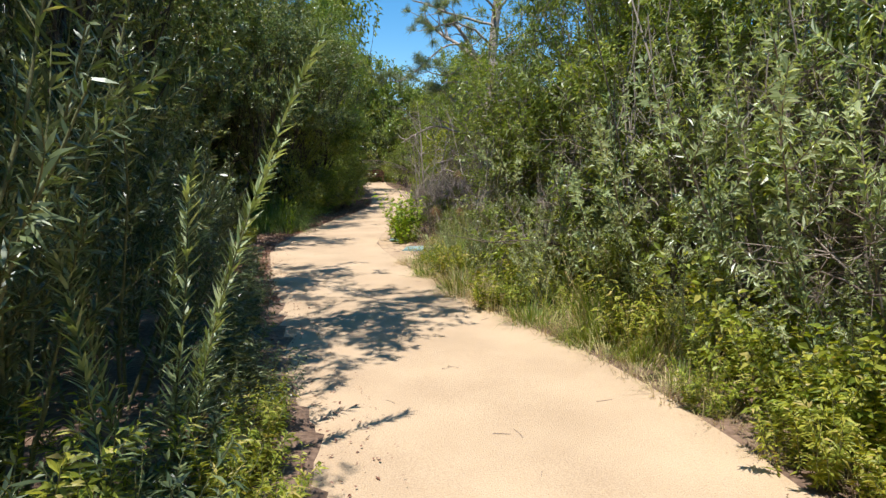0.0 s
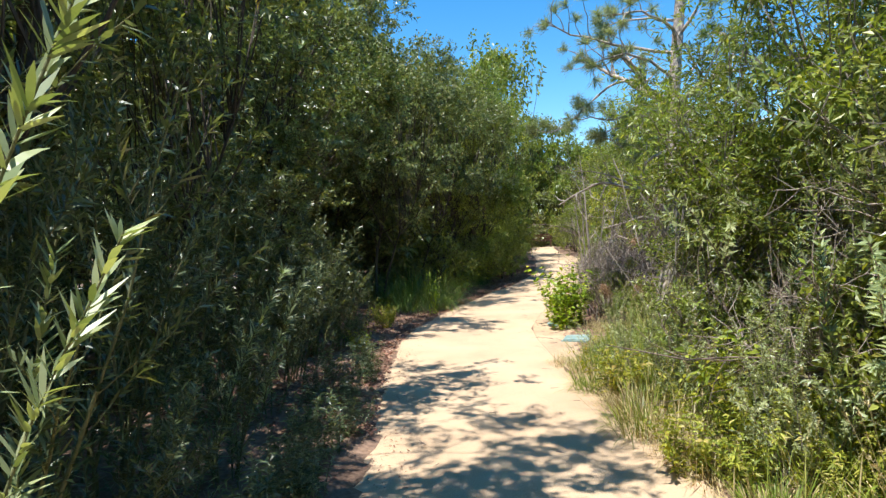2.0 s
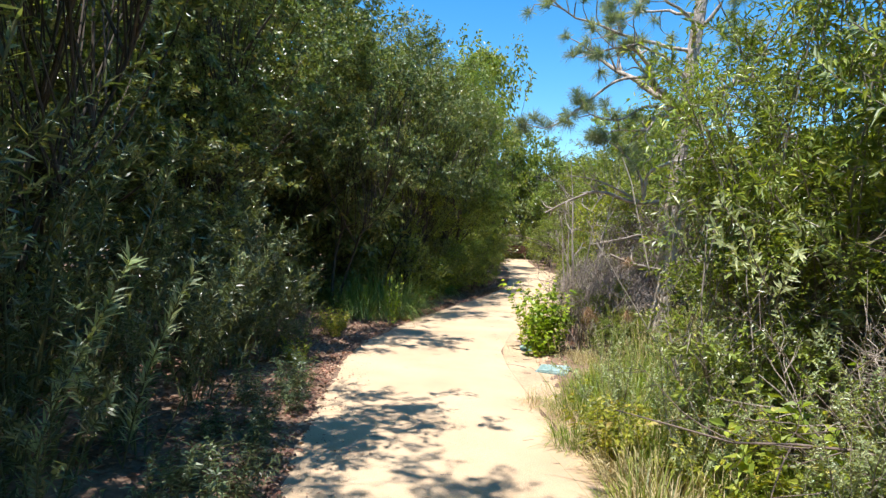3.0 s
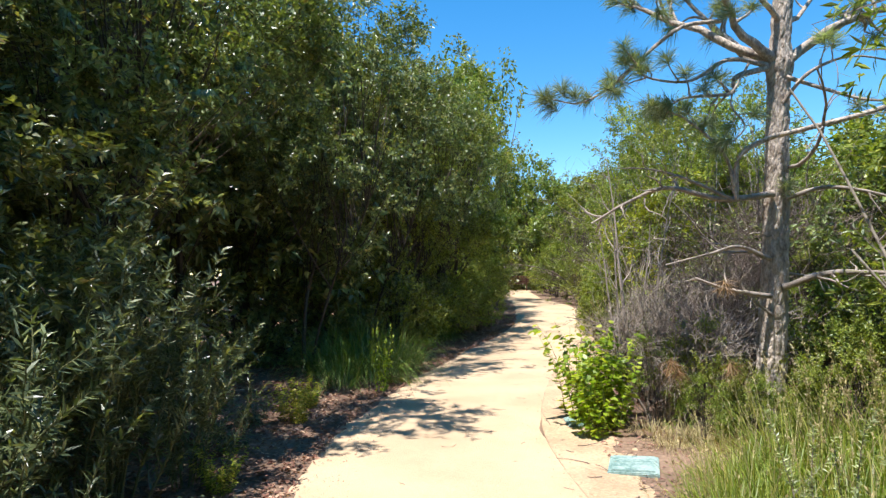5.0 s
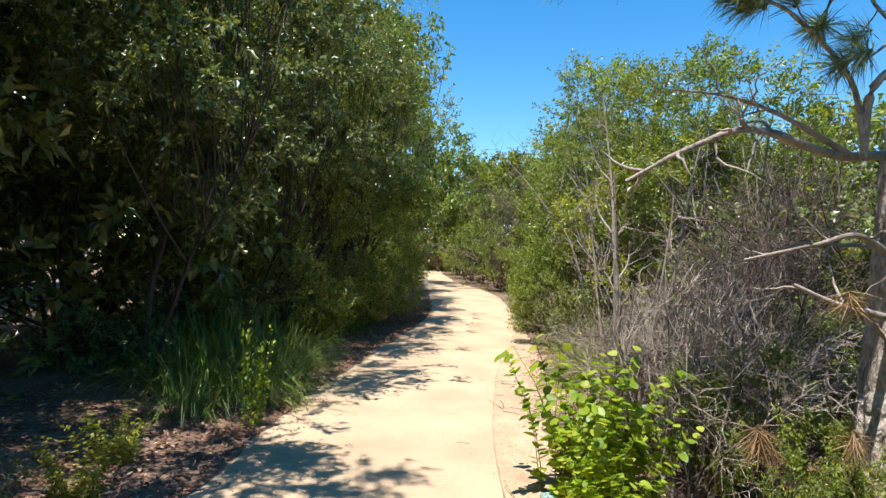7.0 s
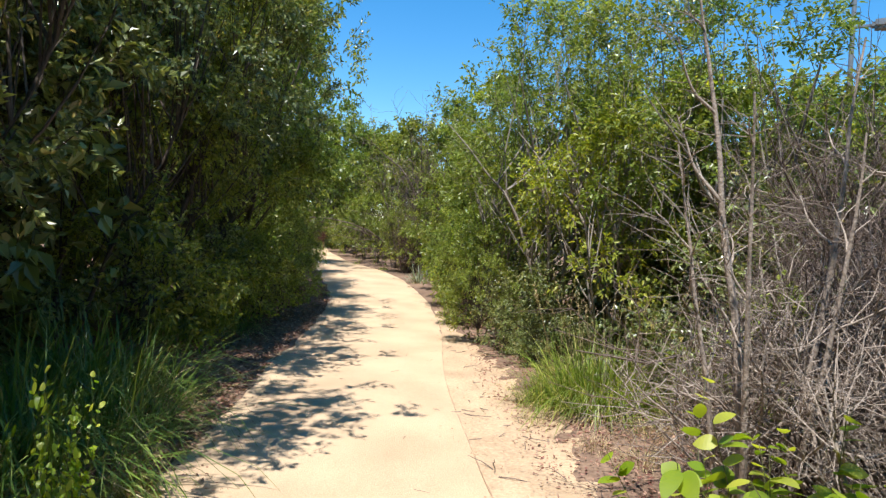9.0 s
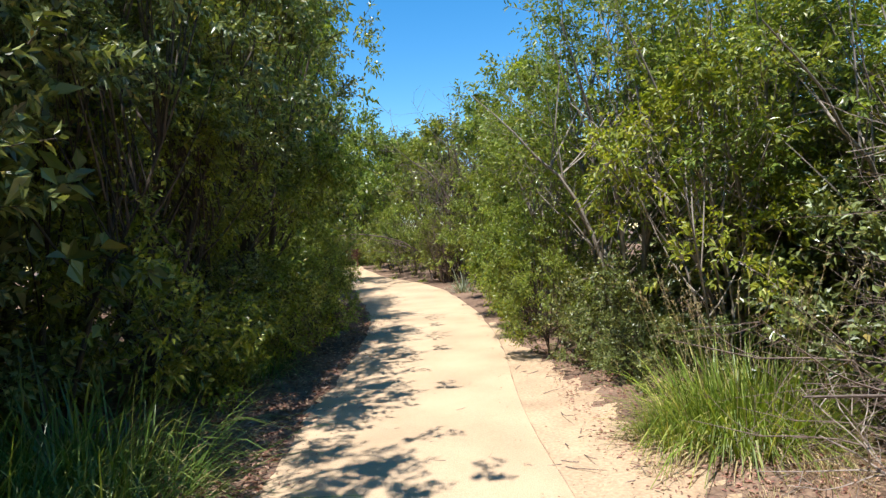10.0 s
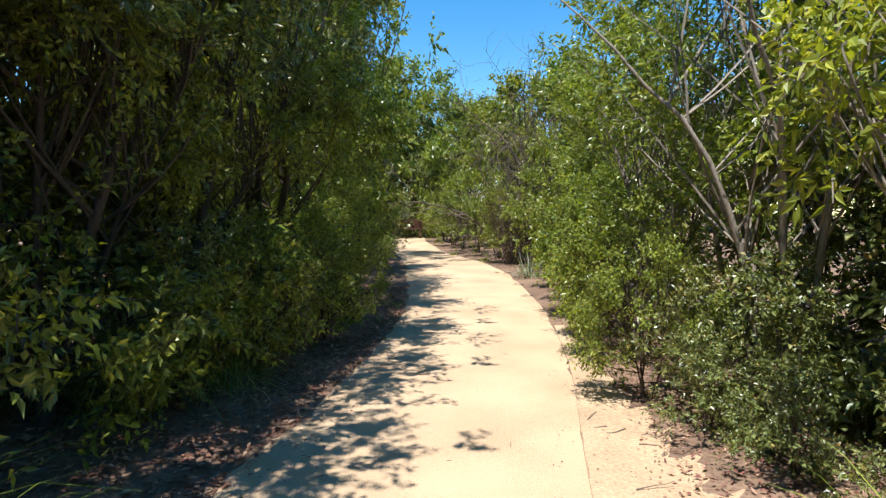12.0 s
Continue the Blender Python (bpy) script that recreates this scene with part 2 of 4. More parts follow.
# ---- plants ----
def slender_shrub(rng, label, height, spread, stems, leaf, bark, leaf_length=0.1, leaf_width=0.013, per_metre=75, shoots=5, bare=0.12, name="willow_shrub", plain=False):
    """Many upright stems with slender leaves in a spiral."""
    ob = thing(name, label, "shrub", "streamside shrubs")
    q, twigs = Quads(), Quads()
    for k in range(stems):
        a = rng.uniform(0, 2 * np.pi)
        out = np.array((math.cos(a), math.sin(a), 0))
        lean = rng.uniform(0.05, 0.5) * spread
        h = height * rng.uniform(0.6, 1.05)
        line = wander(rng, out * rng.uniform(0.02, 0.3) * spread, out * lean + np.array((0, 0, 1)), h, 9, 0.07, -0.015)
        stem = Quads()
        tube(stem, line, 0.011 * height / 2, 0.003, 5)
        part("stem", stem, bark, ob, smooth=True)
        lines = [(line, bare)]
        for _ in range(shoots):
            u = rng.uniform(0.15, 0.92)
            p, d = along(line, [u])
            shoot = wander(rng, p[0], d[0] * 0.7 + spiral(rng, d)[0] * 0.7 + np.array((0, 0, 0.2)), h * rng.uniform(0.15, 0.36), 6, 0.1, 0.03)
            tube(twigs, shoot, 0.004, 0.0015, 4)
            lines.append((shoot, 0.1))
        for pts, low in lines:
            length = np.linalg.norm(np.diff(pts, axis=0), axis=1).sum()
            m = max(6, int(length * per_metre * (1 - low)))
            u = low + (1 - low) * rng.random(m) ** 0.85
            p, d = along(pts, u)
            s = spiral(rng, d)
            size = leaf_length * rng.uniform(0.55, 1.15, m) * (1.1 - 0.45 * u)
            way = unit(d * rng.uniform(0.4, 1.1, (m, 1)) + s)
            if plain:
                leaves(q, p, way, unit(d + rng.normal(0, 0.3, d.shape)), size, leaf_width * 1.25, 0.2)
                continue
            blades(q, p, way, size, leaf_width * rng.uniform(0.8, 1.25, m), rng.uniform(-0.1, 0.35, m), 3, unit(np.cross(way, d + rng.normal(0, 0.3, d.shape))))
    part("twig_mass", twigs, bark, ob)
    part("foliage", q, leaf, ob)
    return ob


def clumps(rng, q, centres, outward, per, twig, leaf_length, leaf_width, twigs=None, droop=0.2):
    """Leaf clumps: short twigs fan out of each centre, leaves stand round the twigs."""
    m, each = len(centres), 5
    d = unit(outward[:, None] * 0.7 + rng.normal(0, 0.6, (m, each, 3)) + np.array((0, 0, 0.25)))
    size = twig * rng.uniform(0.5, 1.2, (m, each))
    if twigs is not None:
        ends = np.stack((np.repeat(centres[:, None], each, 1), centres[:, None] + d * size[..., None]), 2).reshape(-1, 2, 3)
        for a, b in ends[:: 4]:
            tube(twigs, np.array((a, b)), 0.006, 0.002, 3)
    k = max(1, per // each)
    u = rng.random((m, each, k)) ** 0.7
    dd = np.repeat(d[:, :, None], k, 2).reshape(-1, 3)
    p = (centres[:, None, None] + d[:, :, None] * (u * size[..., None])[..., None]).reshape(-1, 3)
    s = spiral(rng, dd)
    way = unit(dd * 0.7 + s + np.array((0, 0, 0.1)))
    p = p + s * rng.uniform(0, 0.03, (len(p), 1))
    normal = unit(dd * 0.8 - s * 0.5 + rng.normal(0, 0.45, dd.shape) + np.array((0, 0, 0.55)))
    leaves(q, p, way, normal, leaf_length * rng.uniform(0.55, 1.25, len(p)), leaf_width * rng.uniform(0.7, 1.25, len(p)), droop)


def lumpy(rng, n, rx, ry, z0, z1, inner=0.3, peak=0.45):
    """Centres in a lumpy crown between z0 and z1, denser towards the outside."""
    a, z = rng.uniform(0, 2 * np.pi, n), rng.random(n)
    k = 3 + rng.integers(0, 3)
    ph = rng.uniform(0, 6.28, 4)
    prof = np.sqrt(np.clip(1 - (np.abs(z - peak) / np.where(z > peak, 1.02 - peak, 0.17 + peak)) ** 2.2, 0.02, 1))
    lump = 0.95 + 0.2 * np.sin(k * a + ph[0]) + 0.2 * np.sin(7 * z + 2 * a + ph[1]) + 0.1 * np.sin(5 * a - 11 * z + ph[2])
    r = prof * lump * rng.uniform(inner, 1, n) ** 0.6
    c = np.stack((np.cos(a) * r * rx, np.sin(a) * r * ry, z0 + z * (z1 - z0)), -1)
    out = unit(np.stack((np.cos(a), np.sin(a), (z - 0.4) * 1.5), -1))
    # most clumps gather in lobes, with gaps between them
    m = max(9, n // 16)
    lobe = rng.integers(0, m, n)
    ball = unit(rng.normal(0, 1, (n, 3))) * (rng.random(n) ** 0.45)[:, None]
    size = rng.uniform(0.2, 0.42, m)[lobe][:, None] * rx
    near = c[lobe] * np.array((0.9, 0.9, 1)) + ball * size * np.array((1, 1, 0.75))
    near[:, 2] = np.maximum(near[:, 2], 0.12)
    gather = (rng.random(n) < 0.78)[:, None]
    return np.where(gather, near, c), np.where(gather, unit(ball + out[lobe] * 0.6 + np.array((0, 0, 0.2))), out)


def leafy_tree(rng, name, label, category, height, radius, low, leaf, bark, n=420, per=55, leaf_length=0.07, leaf_width=0.033, trunks=3, trunk_r=0.06, twig=0.38, group="trees and tall shrubs along the path", extra=None, peak=0.45, shift=0.0):
    """A tree or tall shrub: crooked trunks, branches, and a crown of leaf clumps."""
    ob = thing(name, label, category, group)
    c, out = lumpy(rng, n, radius, radius * rng.uniform(0.85, 1.1), low, height, peak=peak)
    c[:, 0] += shift * np.minimum(c[:, 2] / height * 1.4, 1)
    lines = []
    for k in range(trunks):
        a = 2 * np.pi * (k + rng.uniform(-0.3, 0.3)) / trunks
        lean = np.array((math.cos(a), math.sin(a), 0)) * rng.uniform(0.1, 0.28)
        line = wander(rng, lean * 0.4, lean + np.array((0, 0, 1)), height * rng.uniform(0.68, 0.82), 10, 0.1, 0.06)
        line[:, 0] += shift * np.clip(line[:, 2] / height, 0, 1) ** 1.4
        q = Quads()
        tube(q, line, trunk_r * rng.uniform(0.75, 1.1), 0.006, 7, 0.06, rng)
        part("trunk", q, bark, ob, smooth=True)
        lines.append(line)
    twigs = Quads()
    for i in range(0, n, 4):
        line = lines[rng.integers(0, trunks)]
        u = np.clip((c[i, 2] / height) * rng.uniform(0.5, 0.85), 0.05, 0.95)
        p = along(line, [u])[0][0]
        mid = (p + c[i]) / 2 + rng.normal(0, 0.1, 3) - np.array((0, 0, 0.06 * np.linalg.norm(c[i] - p)))
        w = np.linspace(0, 1, 6)[:, None]
        bough = (1 - w) ** 2 * p + 2 * w * (1 - w) * mid + w ** 2 * c[i]
        if i % (4 * (n // 48)) == 0:
            limb = Quads()
            tube(limb, bough, trunk_r * 0.4, 0.006, 5)
            part("limb", limb, bark, ob, smooth=True)
        else:
            tube(twigs, bough, 0.012, 0.004, 3)
    q = Quads()
    clumps(rng, q, c, out, per, twig, leaf_length, leaf_width, twigs)
    part("twig_mass", twigs, bark, ob)
    part("crown", q, leaf, ob)
    # a share of clumps gets a second, brighter leaf colour
    if extra:
        leaf2, share = extra
        q = Quads()
        pick = rng.random(n) < share
        clumps(rng, q, c[pick] + out[pick] * 0.15, out[pick], per // 2, twig, leaf_length, leaf_width)
        part("new_growth", q, leaf2, ob)
    return ob


def herb_clump(rng, name, label, height, radius, stems, leaf, leaf_length=0.05, leaf_width=0.018, per=34, category="herb", splay=0.5, ovate=False):
    """Upright leafy stalks out of one root."""
    ob = thing(name, label, category, "herbs along the path's edge")
    q, st = Quads(), Quads()
    for _ in range(stems):
        a, r = rng.uniform(0, 6.28), radius * rng.random() ** 0.6
        out = np.array((math.cos(a), math.sin(a), 0))
        line = wander(rng, out * r * 0.7, out * rng.uniform(0, splay) + np.array((0, 0, 1)), height * rng.uniform(0.5, 1.1), 5, 0.1)
        tube(st, line, 0.004, 0.0015, 3)
        m = per
        u = rng.uniform(0.08, 1, m)
        p, d = along(line, u)
        s = spiral(rng, d)
        if ovate:
            way = unit(d * 0.5 + s)
            blades(q, p, way, leaf_length * rng.uniform(0.5, 1.2, m), leaf_width * rng.uniform(0.8, 1.2, m), rng.uniform(0.1, 0.5, m), 8, unit(np.cross(way, d + rng.normal(0, 0.25, d.shape))), True)
            continue
        leaves(q, p, d * 0.5 + s, unit(d - s * 0.3 + rng.normal(0, 0.3, d.shape)), leaf_length * rng.uniform(0.5, 1.3, m), leaf_width * rng.uniform(0.7, 1.3, m), 0.3)
    part("stalk_mass", st, GREEN_STEM, ob)
    part("foliage", q, leaf, ob)
    return ob


def grass_clump(rng, name, label, height, radius, n, leaf, width=0.008, droop=(0.1, 0.7), splay=0.5, ears=0):
    ob = thing(name, label, "grass", "grass clumps")
    q = Quads()
    a, r = rng.uniform(0, 6.28, n), radius * rng.random(n) ** 0.6
    out = np.stack((np.cos(a), np.sin(a), np.zeros(n)), -1)
    d = out * (splay * (r / radius) * rng.uniform(0.3, 1.2, n))[:, None] + rng.normal(0, 0.12, (n, 3)) + np.array((0, 0, 1))
    blades(q, out * r[:, None], d, height * rng.uniform(0.4, 1.15, n), width * rng.uniform(0.6, 1.3, n), rng.uniform(*droop, n), 5)
    part("blade_mass", q, leaf, ob)
    q, k = Quads(), n // 5
    blades(q, out[:k] * r[:k, None] * 1.05, d[:k] + out[:k] * 0.4, height * rng.uniform(0.25, 0.6, k), width, rng.uniform(0.4, 1.2, k), 4)
    part("dry_blade_mass", q, DRY_GRASS, ob, "straw-coloured dry lower blades")
    if ears:
        q = Quads()
        a, r = rng.uniform(0, 6.28, ears), radius * rng.random(ears) ** 0.5
        out = np.stack((np.cos(a), np.sin(a), np.zeros(ears)), -1)
        for k in range(ears):
            line = wander(rng, out[k] * r[k], out[k] * 0.3 + np.array((0, 0, 1)), height * rng.uniform(0.9, 1.3), 5, 0.06)
            tube(q, line, 0.002, 0.001, 3)
            p, d = along(line, rng.uniform(0.82, 1, 14))
            leaves(q, p, d * 0.8 + spiral(rng, d) * 0.5, spiral(rng, d), 0.03, 0.006)
        part("ear_mass", q, DRY_GRASS, ob)
    return ob


def dead_shrub(rng, label, height, radius, stems, shoots=9, name="dead_shrub", thick=0.02, wood=None):
    """Bare grey-brown wood: stems that fork into fine tangled twigs."""
    wood = wood or DEAD
    ob = thing(name, label, "dead shrub", "dead shrubs")
    q = Quads()
    for _ in range(stems):
        a = rng.uniform(0, 6.28)
        out = np.array((math.cos(a), math.sin(a), 0))
        line = wander(rng, out * rng.uniform(0, 0.45) * radius, out * rng.uniform(0.1, 0.7) * radius / height * 1.6 + np.array((0, 0, 1)), height * rng.uniform(0.55, 1.05), 9, 0.14)
        s = Quads()
        tube(s, line, thick * rng.uniform(0.6, 1.1), 0.004, 5, 0.1, rng)
        part("stem", s, wood, ob, smooth=True)
        for _ in range(shoots):
            p, d = along(line, [rng.uniform(0.1, 0.97)])
            b = wander(rng, p[0], d[0] * 0.9 + spiral(rng, d)[0] * 0.8, height * rng.uniform(0.16, 0.4), 6, 0.13, 0.03)
            tube(q, b, 0.0045, 0.0018, 4)
            for _ in range(6):
                p2, d2 = along(b, [rng.uniform(0.15, 1)])
                f = wander(rng, p2[0], d2[0] * 0.6 + spiral(rng, d2)[0], height * rng.uniform(0.05, 0.17), 2, 0.3, -0.02)
                tube(q, f, 0.0028, 0.0012, 3)
    part("twig_mass", q, wood, ob)
    return ob


def dead_stems(rng, label, height, fans):
    """A bare dead sapling: a few pale stems from one root, each forking upwards."""
    ob = thing("dead_sapling", label, "dead shrub", "dead shrubs")
    q = Quads()
    for turn, lean, share, r0 in fans:
        a = radians(turn)
        line = wander(rng, (0.06 * math.cos(a), 0.06 * math.sin(a), -0.05), (math.cos(a) * lean, math.sin(a) * lean, 1), height * share, 12, 0.035)
        s = Quads()
        tube(s, line, r0, 0.005, 7, 0.08, rng)
        stem = part("stem", s, DEAD_PALE, ob, smooth=True)
        for u in np.linspace(0.3, 0.9, 5):
            p, d = along(line, [u])
            b = wander(rng, p[0], d[0] * 0.9 + spiral(rng, d)[0] * 0.75, height * share * (1.1 - u) * rng.uniform(0.2, 0.42), 7, 0.13, 0.03)
            s = Quads()
            tube(s, b, r0 * 0.5 * (1.1 - 0.6 * u), 0.003, 5)
            part("branch", s, DEAD_PALE, stem, smooth=True)
            for _ in range(9):
                p2, d2 = along(b, [rng.uniform(0.2, 1)])
                tube(q, wander(rng, p2[0], d2[0] * 0.7 + spiral(rng, d2)[0] * 0.8, rng.uniform(0.12, 0.4), 4, 0.18), 0.003, 0.0013, 3)
    part("twig_mass", q, DEAD_PALE, ob)
    return ob


# ---- ground and path ----
PATH_Y = (-8, 2.6, 3.8, 7.0, 10.0, 12.3, 14.5, 17.0, 19.5, 21.5, 24.0, 30.0, 35.0, 40.0, 46.0)
PATH_LEFT = (0.6, -0.6, -1.0, -2.05, -3.05, -3.45, -3.45, -3.35, -3.15, -2.95, -2.95, -3.6, -4.6, -5.3, -5.9)
PATH_RY = (-8, 2.6, 4.4, 5.35, 6.8, 8.8, 9.7, 11.6, 12.9, 14.2, 17.0, 18.2, 20.0, 22.8, 24.0, 28.0, 31.0, 34.0, 40.0, 46.0)
PATH_RIGHT = (4.4, 1.75, 1.35, 0.95, 0.3, -0.4, -0.72, -1.28, -1.41, -1.43, -1.33, -1.2, -0.95, -0.78, -0.8, -1.0, -1.6, -2.7, -3.8, -4.4)


def smooth_edge(ys, xs, y):
    k = np.linspace(-0.8, 0.8, 9)
    return np.mean([np.interp(np.asarray(y) + s, ys, xs) for s in k], axis=0)


def left_edge(y):
    return smooth_edge(PATH_Y, PATH_LEFT, y)


def right_edge(y):
    return smooth_edge(PATH_RY, PATH_RIGHT, y)


def rise(y):
    """The ground climbs gently beyond the bend."""
    return 0.0125 * (np.sqrt((np.asarray(y, float) - 19) ** 2 + 4) + np.asarray(y, float) - 19) * np.where(np.asarray(y) > 60, 60 / np.maximum(np.asarray(y, float), 1), 1)


def soil_height(x, y):
    inside = np.minimum(x - left_edge(y), right_edge(y) - x)
    bank = np.clip(-inside / 2.5, 0, 1)
    rough = 0.03 * np.sin(2.1 * x + 1.3 * y) * np.sin(1.7 * y - 0.6 * x) + 0.015 * np.sin(7 * x) * np.sin(6.1 * y + x)
    return rise(y) + np.where(inside > 0.1, -0.04, 0.0) + bank * (0.06 + rough * 1.5)


def grid(q, x, y, z):
    n, m = x.shape
    i, j = np.meshgrid(np.arange(n - 1), np.arange(m - 1), indexing="ij")
    q.add(np.stack((x, y, z), -1).reshape(-1, 3), np.stack((i * m + j, (i + 1) * m + j, (i + 1) * m + j + 1, i * m + j + 1), -1))


far = np.array((15, 22, 40, 90, 250, 900))
gx = np.concatenate((-far[::-1], np.arange(-10, 8.01, 0.16), far))
gy = np.concatenate((-far[::-1], np.arange(-8, 48.01, 0.2), far + 45))
X, Y = np.meshgrid(gx, gy, indexing="ij")
q = Quads()
grid(q, X, Y, soil_height(X, Y))
tagged(part("ground", q, SOIL, smooth=True), "brown soil with leaf litter beside the path", "ground", kind="structure")

py = np.arange(-8, 46.01, 0.12)
pu = np.linspace(0, 1, 25)
PL, PR = left_edge(py), right_edge(py)
jag = 0.035 * np.sin(py * 4.1) + 0.022 * np.sin(py * 9.7 + 1) + 0.05 * np.sin(py * 1.9 + 2) + 0.012 * np.sin(py * 21)
PX = (PL + jag)[:, None] * (1 - pu) + PR[:, None] * pu
PY = np.repeat(py[:, None], len(pu), 1)
crown = 0.015 - 0.035 * (np.abs(2 * pu - 1) ** 9 * (pu < 0.5))[None] - 0.012 * (np.abs(2 * pu - 1) ** 9 * (pu > 0.5))[None] + 0.006 * np.sin(PX * 3.1 + PY) * np.sin(PY * 1.9)
q = Quads()
grid(q, PX, PY, rise(PY) + crown)
tagged(part("path", q, SAND, smooth=True), "pale tan compacted grit footpath", "path", kind="structure")

SHOULDER_Y = (8.4, 9.5, 11.0, 11.6, 12.4, 13.5, 14.6, 15.4, 17.0, 18.2, 19.2, 20.0, 22.4)
SHOULDER_X = (-0.1, -0.1, 0.15, 0.05, -0.25, -0.25, 0.05, 0.35, 0.25, 0.12, -0.05, -0.35, -0.55)
sy = np.arange(8.4, 22.41, 0.12)
su = np.linspace(0, 1, 8)
SX = (right_edge(sy) + 0.003)[:, None] * (1 - su) + (np.maximum(np.interp(sy, SHOULDER_Y, SHOULDER_X) + 0.03 * np.sin(sy * 3.3) + 0.015 * np.sin(sy * 9.1), right_edge(sy) + 0.02))[:, None] * su
SY = np.repeat(sy[:, None], len(su), 1)
q = Quads()
grid(q, SX, SY, np.maximum(soil_height(SX, SY), rise(SY)) + 0.008 - 0.05 * su[None] ** 2.5 + 0.004 * np.sin(SX * 17) * np.sin(SY * 13))
tagged(part("dirt_shoulder", q, DIRT, smooth=True), "loose pale dirt strip beside the path", "dirt", kind="structure")

ey = np.arange(9.2, 19.0, 0.2)
q = Quads()
line = np.stack((right_edge(ey) + 0.006, ey, rise(ey) + 0.002), -1)
tube(q, line, 0.007, 0.007, 6)
tagged(part("path_edging", q, EDGING, smooth=True), "thin brown edging strip along the path", "edging", kind="structure")


# ---- planting tools ----
def rng_for(k):
    return np.random.default_rng(k)


def stand(ob, x, y, turn=0.0, size=1.0, tall=1.0, sink=0.03, label=""):
    """Sets a plant's first specimen on the ground."""
    ob.matrix_basis = pose(x, y, float(soil_height(np.array(x), np.array(y))) - sink, 0, 0, turn) @ Matrix.Diagonal((size, size, size * tall, 1))
    return tagged(ob, label)


def plant(kind, x, y, turn=0.0, size=1.0, tall=1.0, label="", used=set()):
    """Another specimen of a kind; the first call moves the kind itself."""
    if kind.name not in used:
        used.add(kind.name)
        return stand(kind, x, y, turn, size, tall, label=label)
    ob = copy_thing(kind, pose(0, 0, 0))
    return stand(ob, x, y, turn, size, tall, label=label)


dice = random.Random(11)


def spin():
    return dice.uniform(0, 360)


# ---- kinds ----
willow_tall = slender_shrub(rng_for(1), "tall green willow-leaved shrub with arching leafy shoots", 2.7, 0.9, 13, DIM_WILLOW, GREEN_STEM, 0.12, 0.0155, 68, 6)
willow_mid = slender_shrub(rng_for(2), "green willow-leaved shrub with dense leafy shoots", 1.6, 1.0, 12, DIM_WILLOW, GREEN_STEM, 0.105, 0.015, 90, 6)
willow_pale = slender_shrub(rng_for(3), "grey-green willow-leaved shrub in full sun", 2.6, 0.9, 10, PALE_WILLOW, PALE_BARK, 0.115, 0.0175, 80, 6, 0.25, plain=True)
dark_tree = leafy_tree(rng_for(4), "dark_tree", "dense dark-leaved evergreen tree, boughs hanging over the path", "tree", 7.4, 2.4, 2.9, OAK, BARK, 390, 110, 0.085, 0.042, twig=0.46, peak=0.57, shift=0.6)
dark_tree_b = leafy_tree(rng_for(5), "dark_tree", "dense dark-leaved evergreen tree with a broad crown", "tree", 7.8, 2.6, 1.9, OAK, BARK, 400, 110, 0.085, 0.042, trunks=2, trunk_r=0.09, twig=0.46, peak=0.55, shift=0.6)
far_dark = leafy_tree(rng_for(16), "dark_tree", "dark evergreen tree deep in the thicket", "tree", 7.0, 2.5, 0.1, OAK, BARK, 220, 32, 0.2, 0.1, twig=0.5)
# the yellow share paints sunlight onto the crown
green_tree = leafy_tree(rng_for(6), "green_tree", "mid-green leafy tree, sunlit look from yellower leaf clumps", "tree", 5.2, 1.8, 0.25, TOYON, BARK, 280, 110, 0.066, 0.031, twig=0.46, extra=(YELLOW, 0.16))
far_green = leafy_tree(rng_for(17), "green_tree", "leafy green tree in the thicket behind", "tree", 5.2, 2.0, 0.2, TOYON, BARK, 160, 30, 0.18, 0.085, twig=0.5)
small_shrub = leafy_tree(rng_for(7), "leafy_shrub", "rounded green leafy shrub", "shrub", 2.4, 1.05, 0.1, TOYON, BARK, 100, 50, 0.074, 0.036, 4, 0.022, 0.34, group="leafy shrubs", extra=(YELLOW, 0.08))
dark_shrub = leafy_tree(rng_for(18), "leafy_shrub", "dark-leaved shrub in the shade of the trees", "shrub", 2.2, 1.1, 0.05, OAK, BARK, 100, 38, 0.1, 0.05, 4, 0.022, 0.34, group="leafy shrubs")
toyon = leafy_tree(rng_for(8), "toyon_tree", "open evergreen shrub tree with pale crooked trunks", "tree", 4.9, 1.35, 1.7, TOYON, PALE_BARK, 230, 62, 0.076, 0.031, 5, 0.04, 0.34, extra=(YELLOW, 0.05))
mugwort = herb_clump(rng_for(9), "leafy_herb", "yellow-green leafy herb clump", 0.8, 0.36, 30, HERB, 0.088, 0.034, 34)
goldenrod = herb_clump(rng_for(10), "leafy_herb", "upright green herb with narrow leaves", 0.75, 0.28, 28, HERB, 0.08, 0.017, 48)
verge_grass = grass_clump(rng_for(12), "grass_clump", "tall green grass clump with seed ears", 0.75, 0.3, 340, GRASS, 0.01, (0.15, 1.15), 0.8, ears=9)
reed_grass = grass_clump(rng_for(19), "grass_clump", "tall broad-bladed dark green grass clump", 1.65, 0.42, 280, REED, 0.012, (0.3, 1.4), 1.0)
high_tree = leafy_tree(rng_for(24), "dark_tree", "slender evergreen tree, added so its high dark crown shades the path's edge", "tree", 7.0, 2.1, 3.8, OAK, BARK, 200, 90, 0.09, 0.045, trunks=2, trunk_r=0.045, twig=0.46, peak=0.5, shift=1.3)
yellow_shrub = leafy_tree(rng_for(25), "leafy_shrub", "shrub with pale yellow-green leaf sprays", "shrub", 2.6, 0.8, 0.9, YELLOW, PALE_BARK, 68, 52, 0.072, 0.034, 4, 0.016, 0.32, group="leafy shrubs")
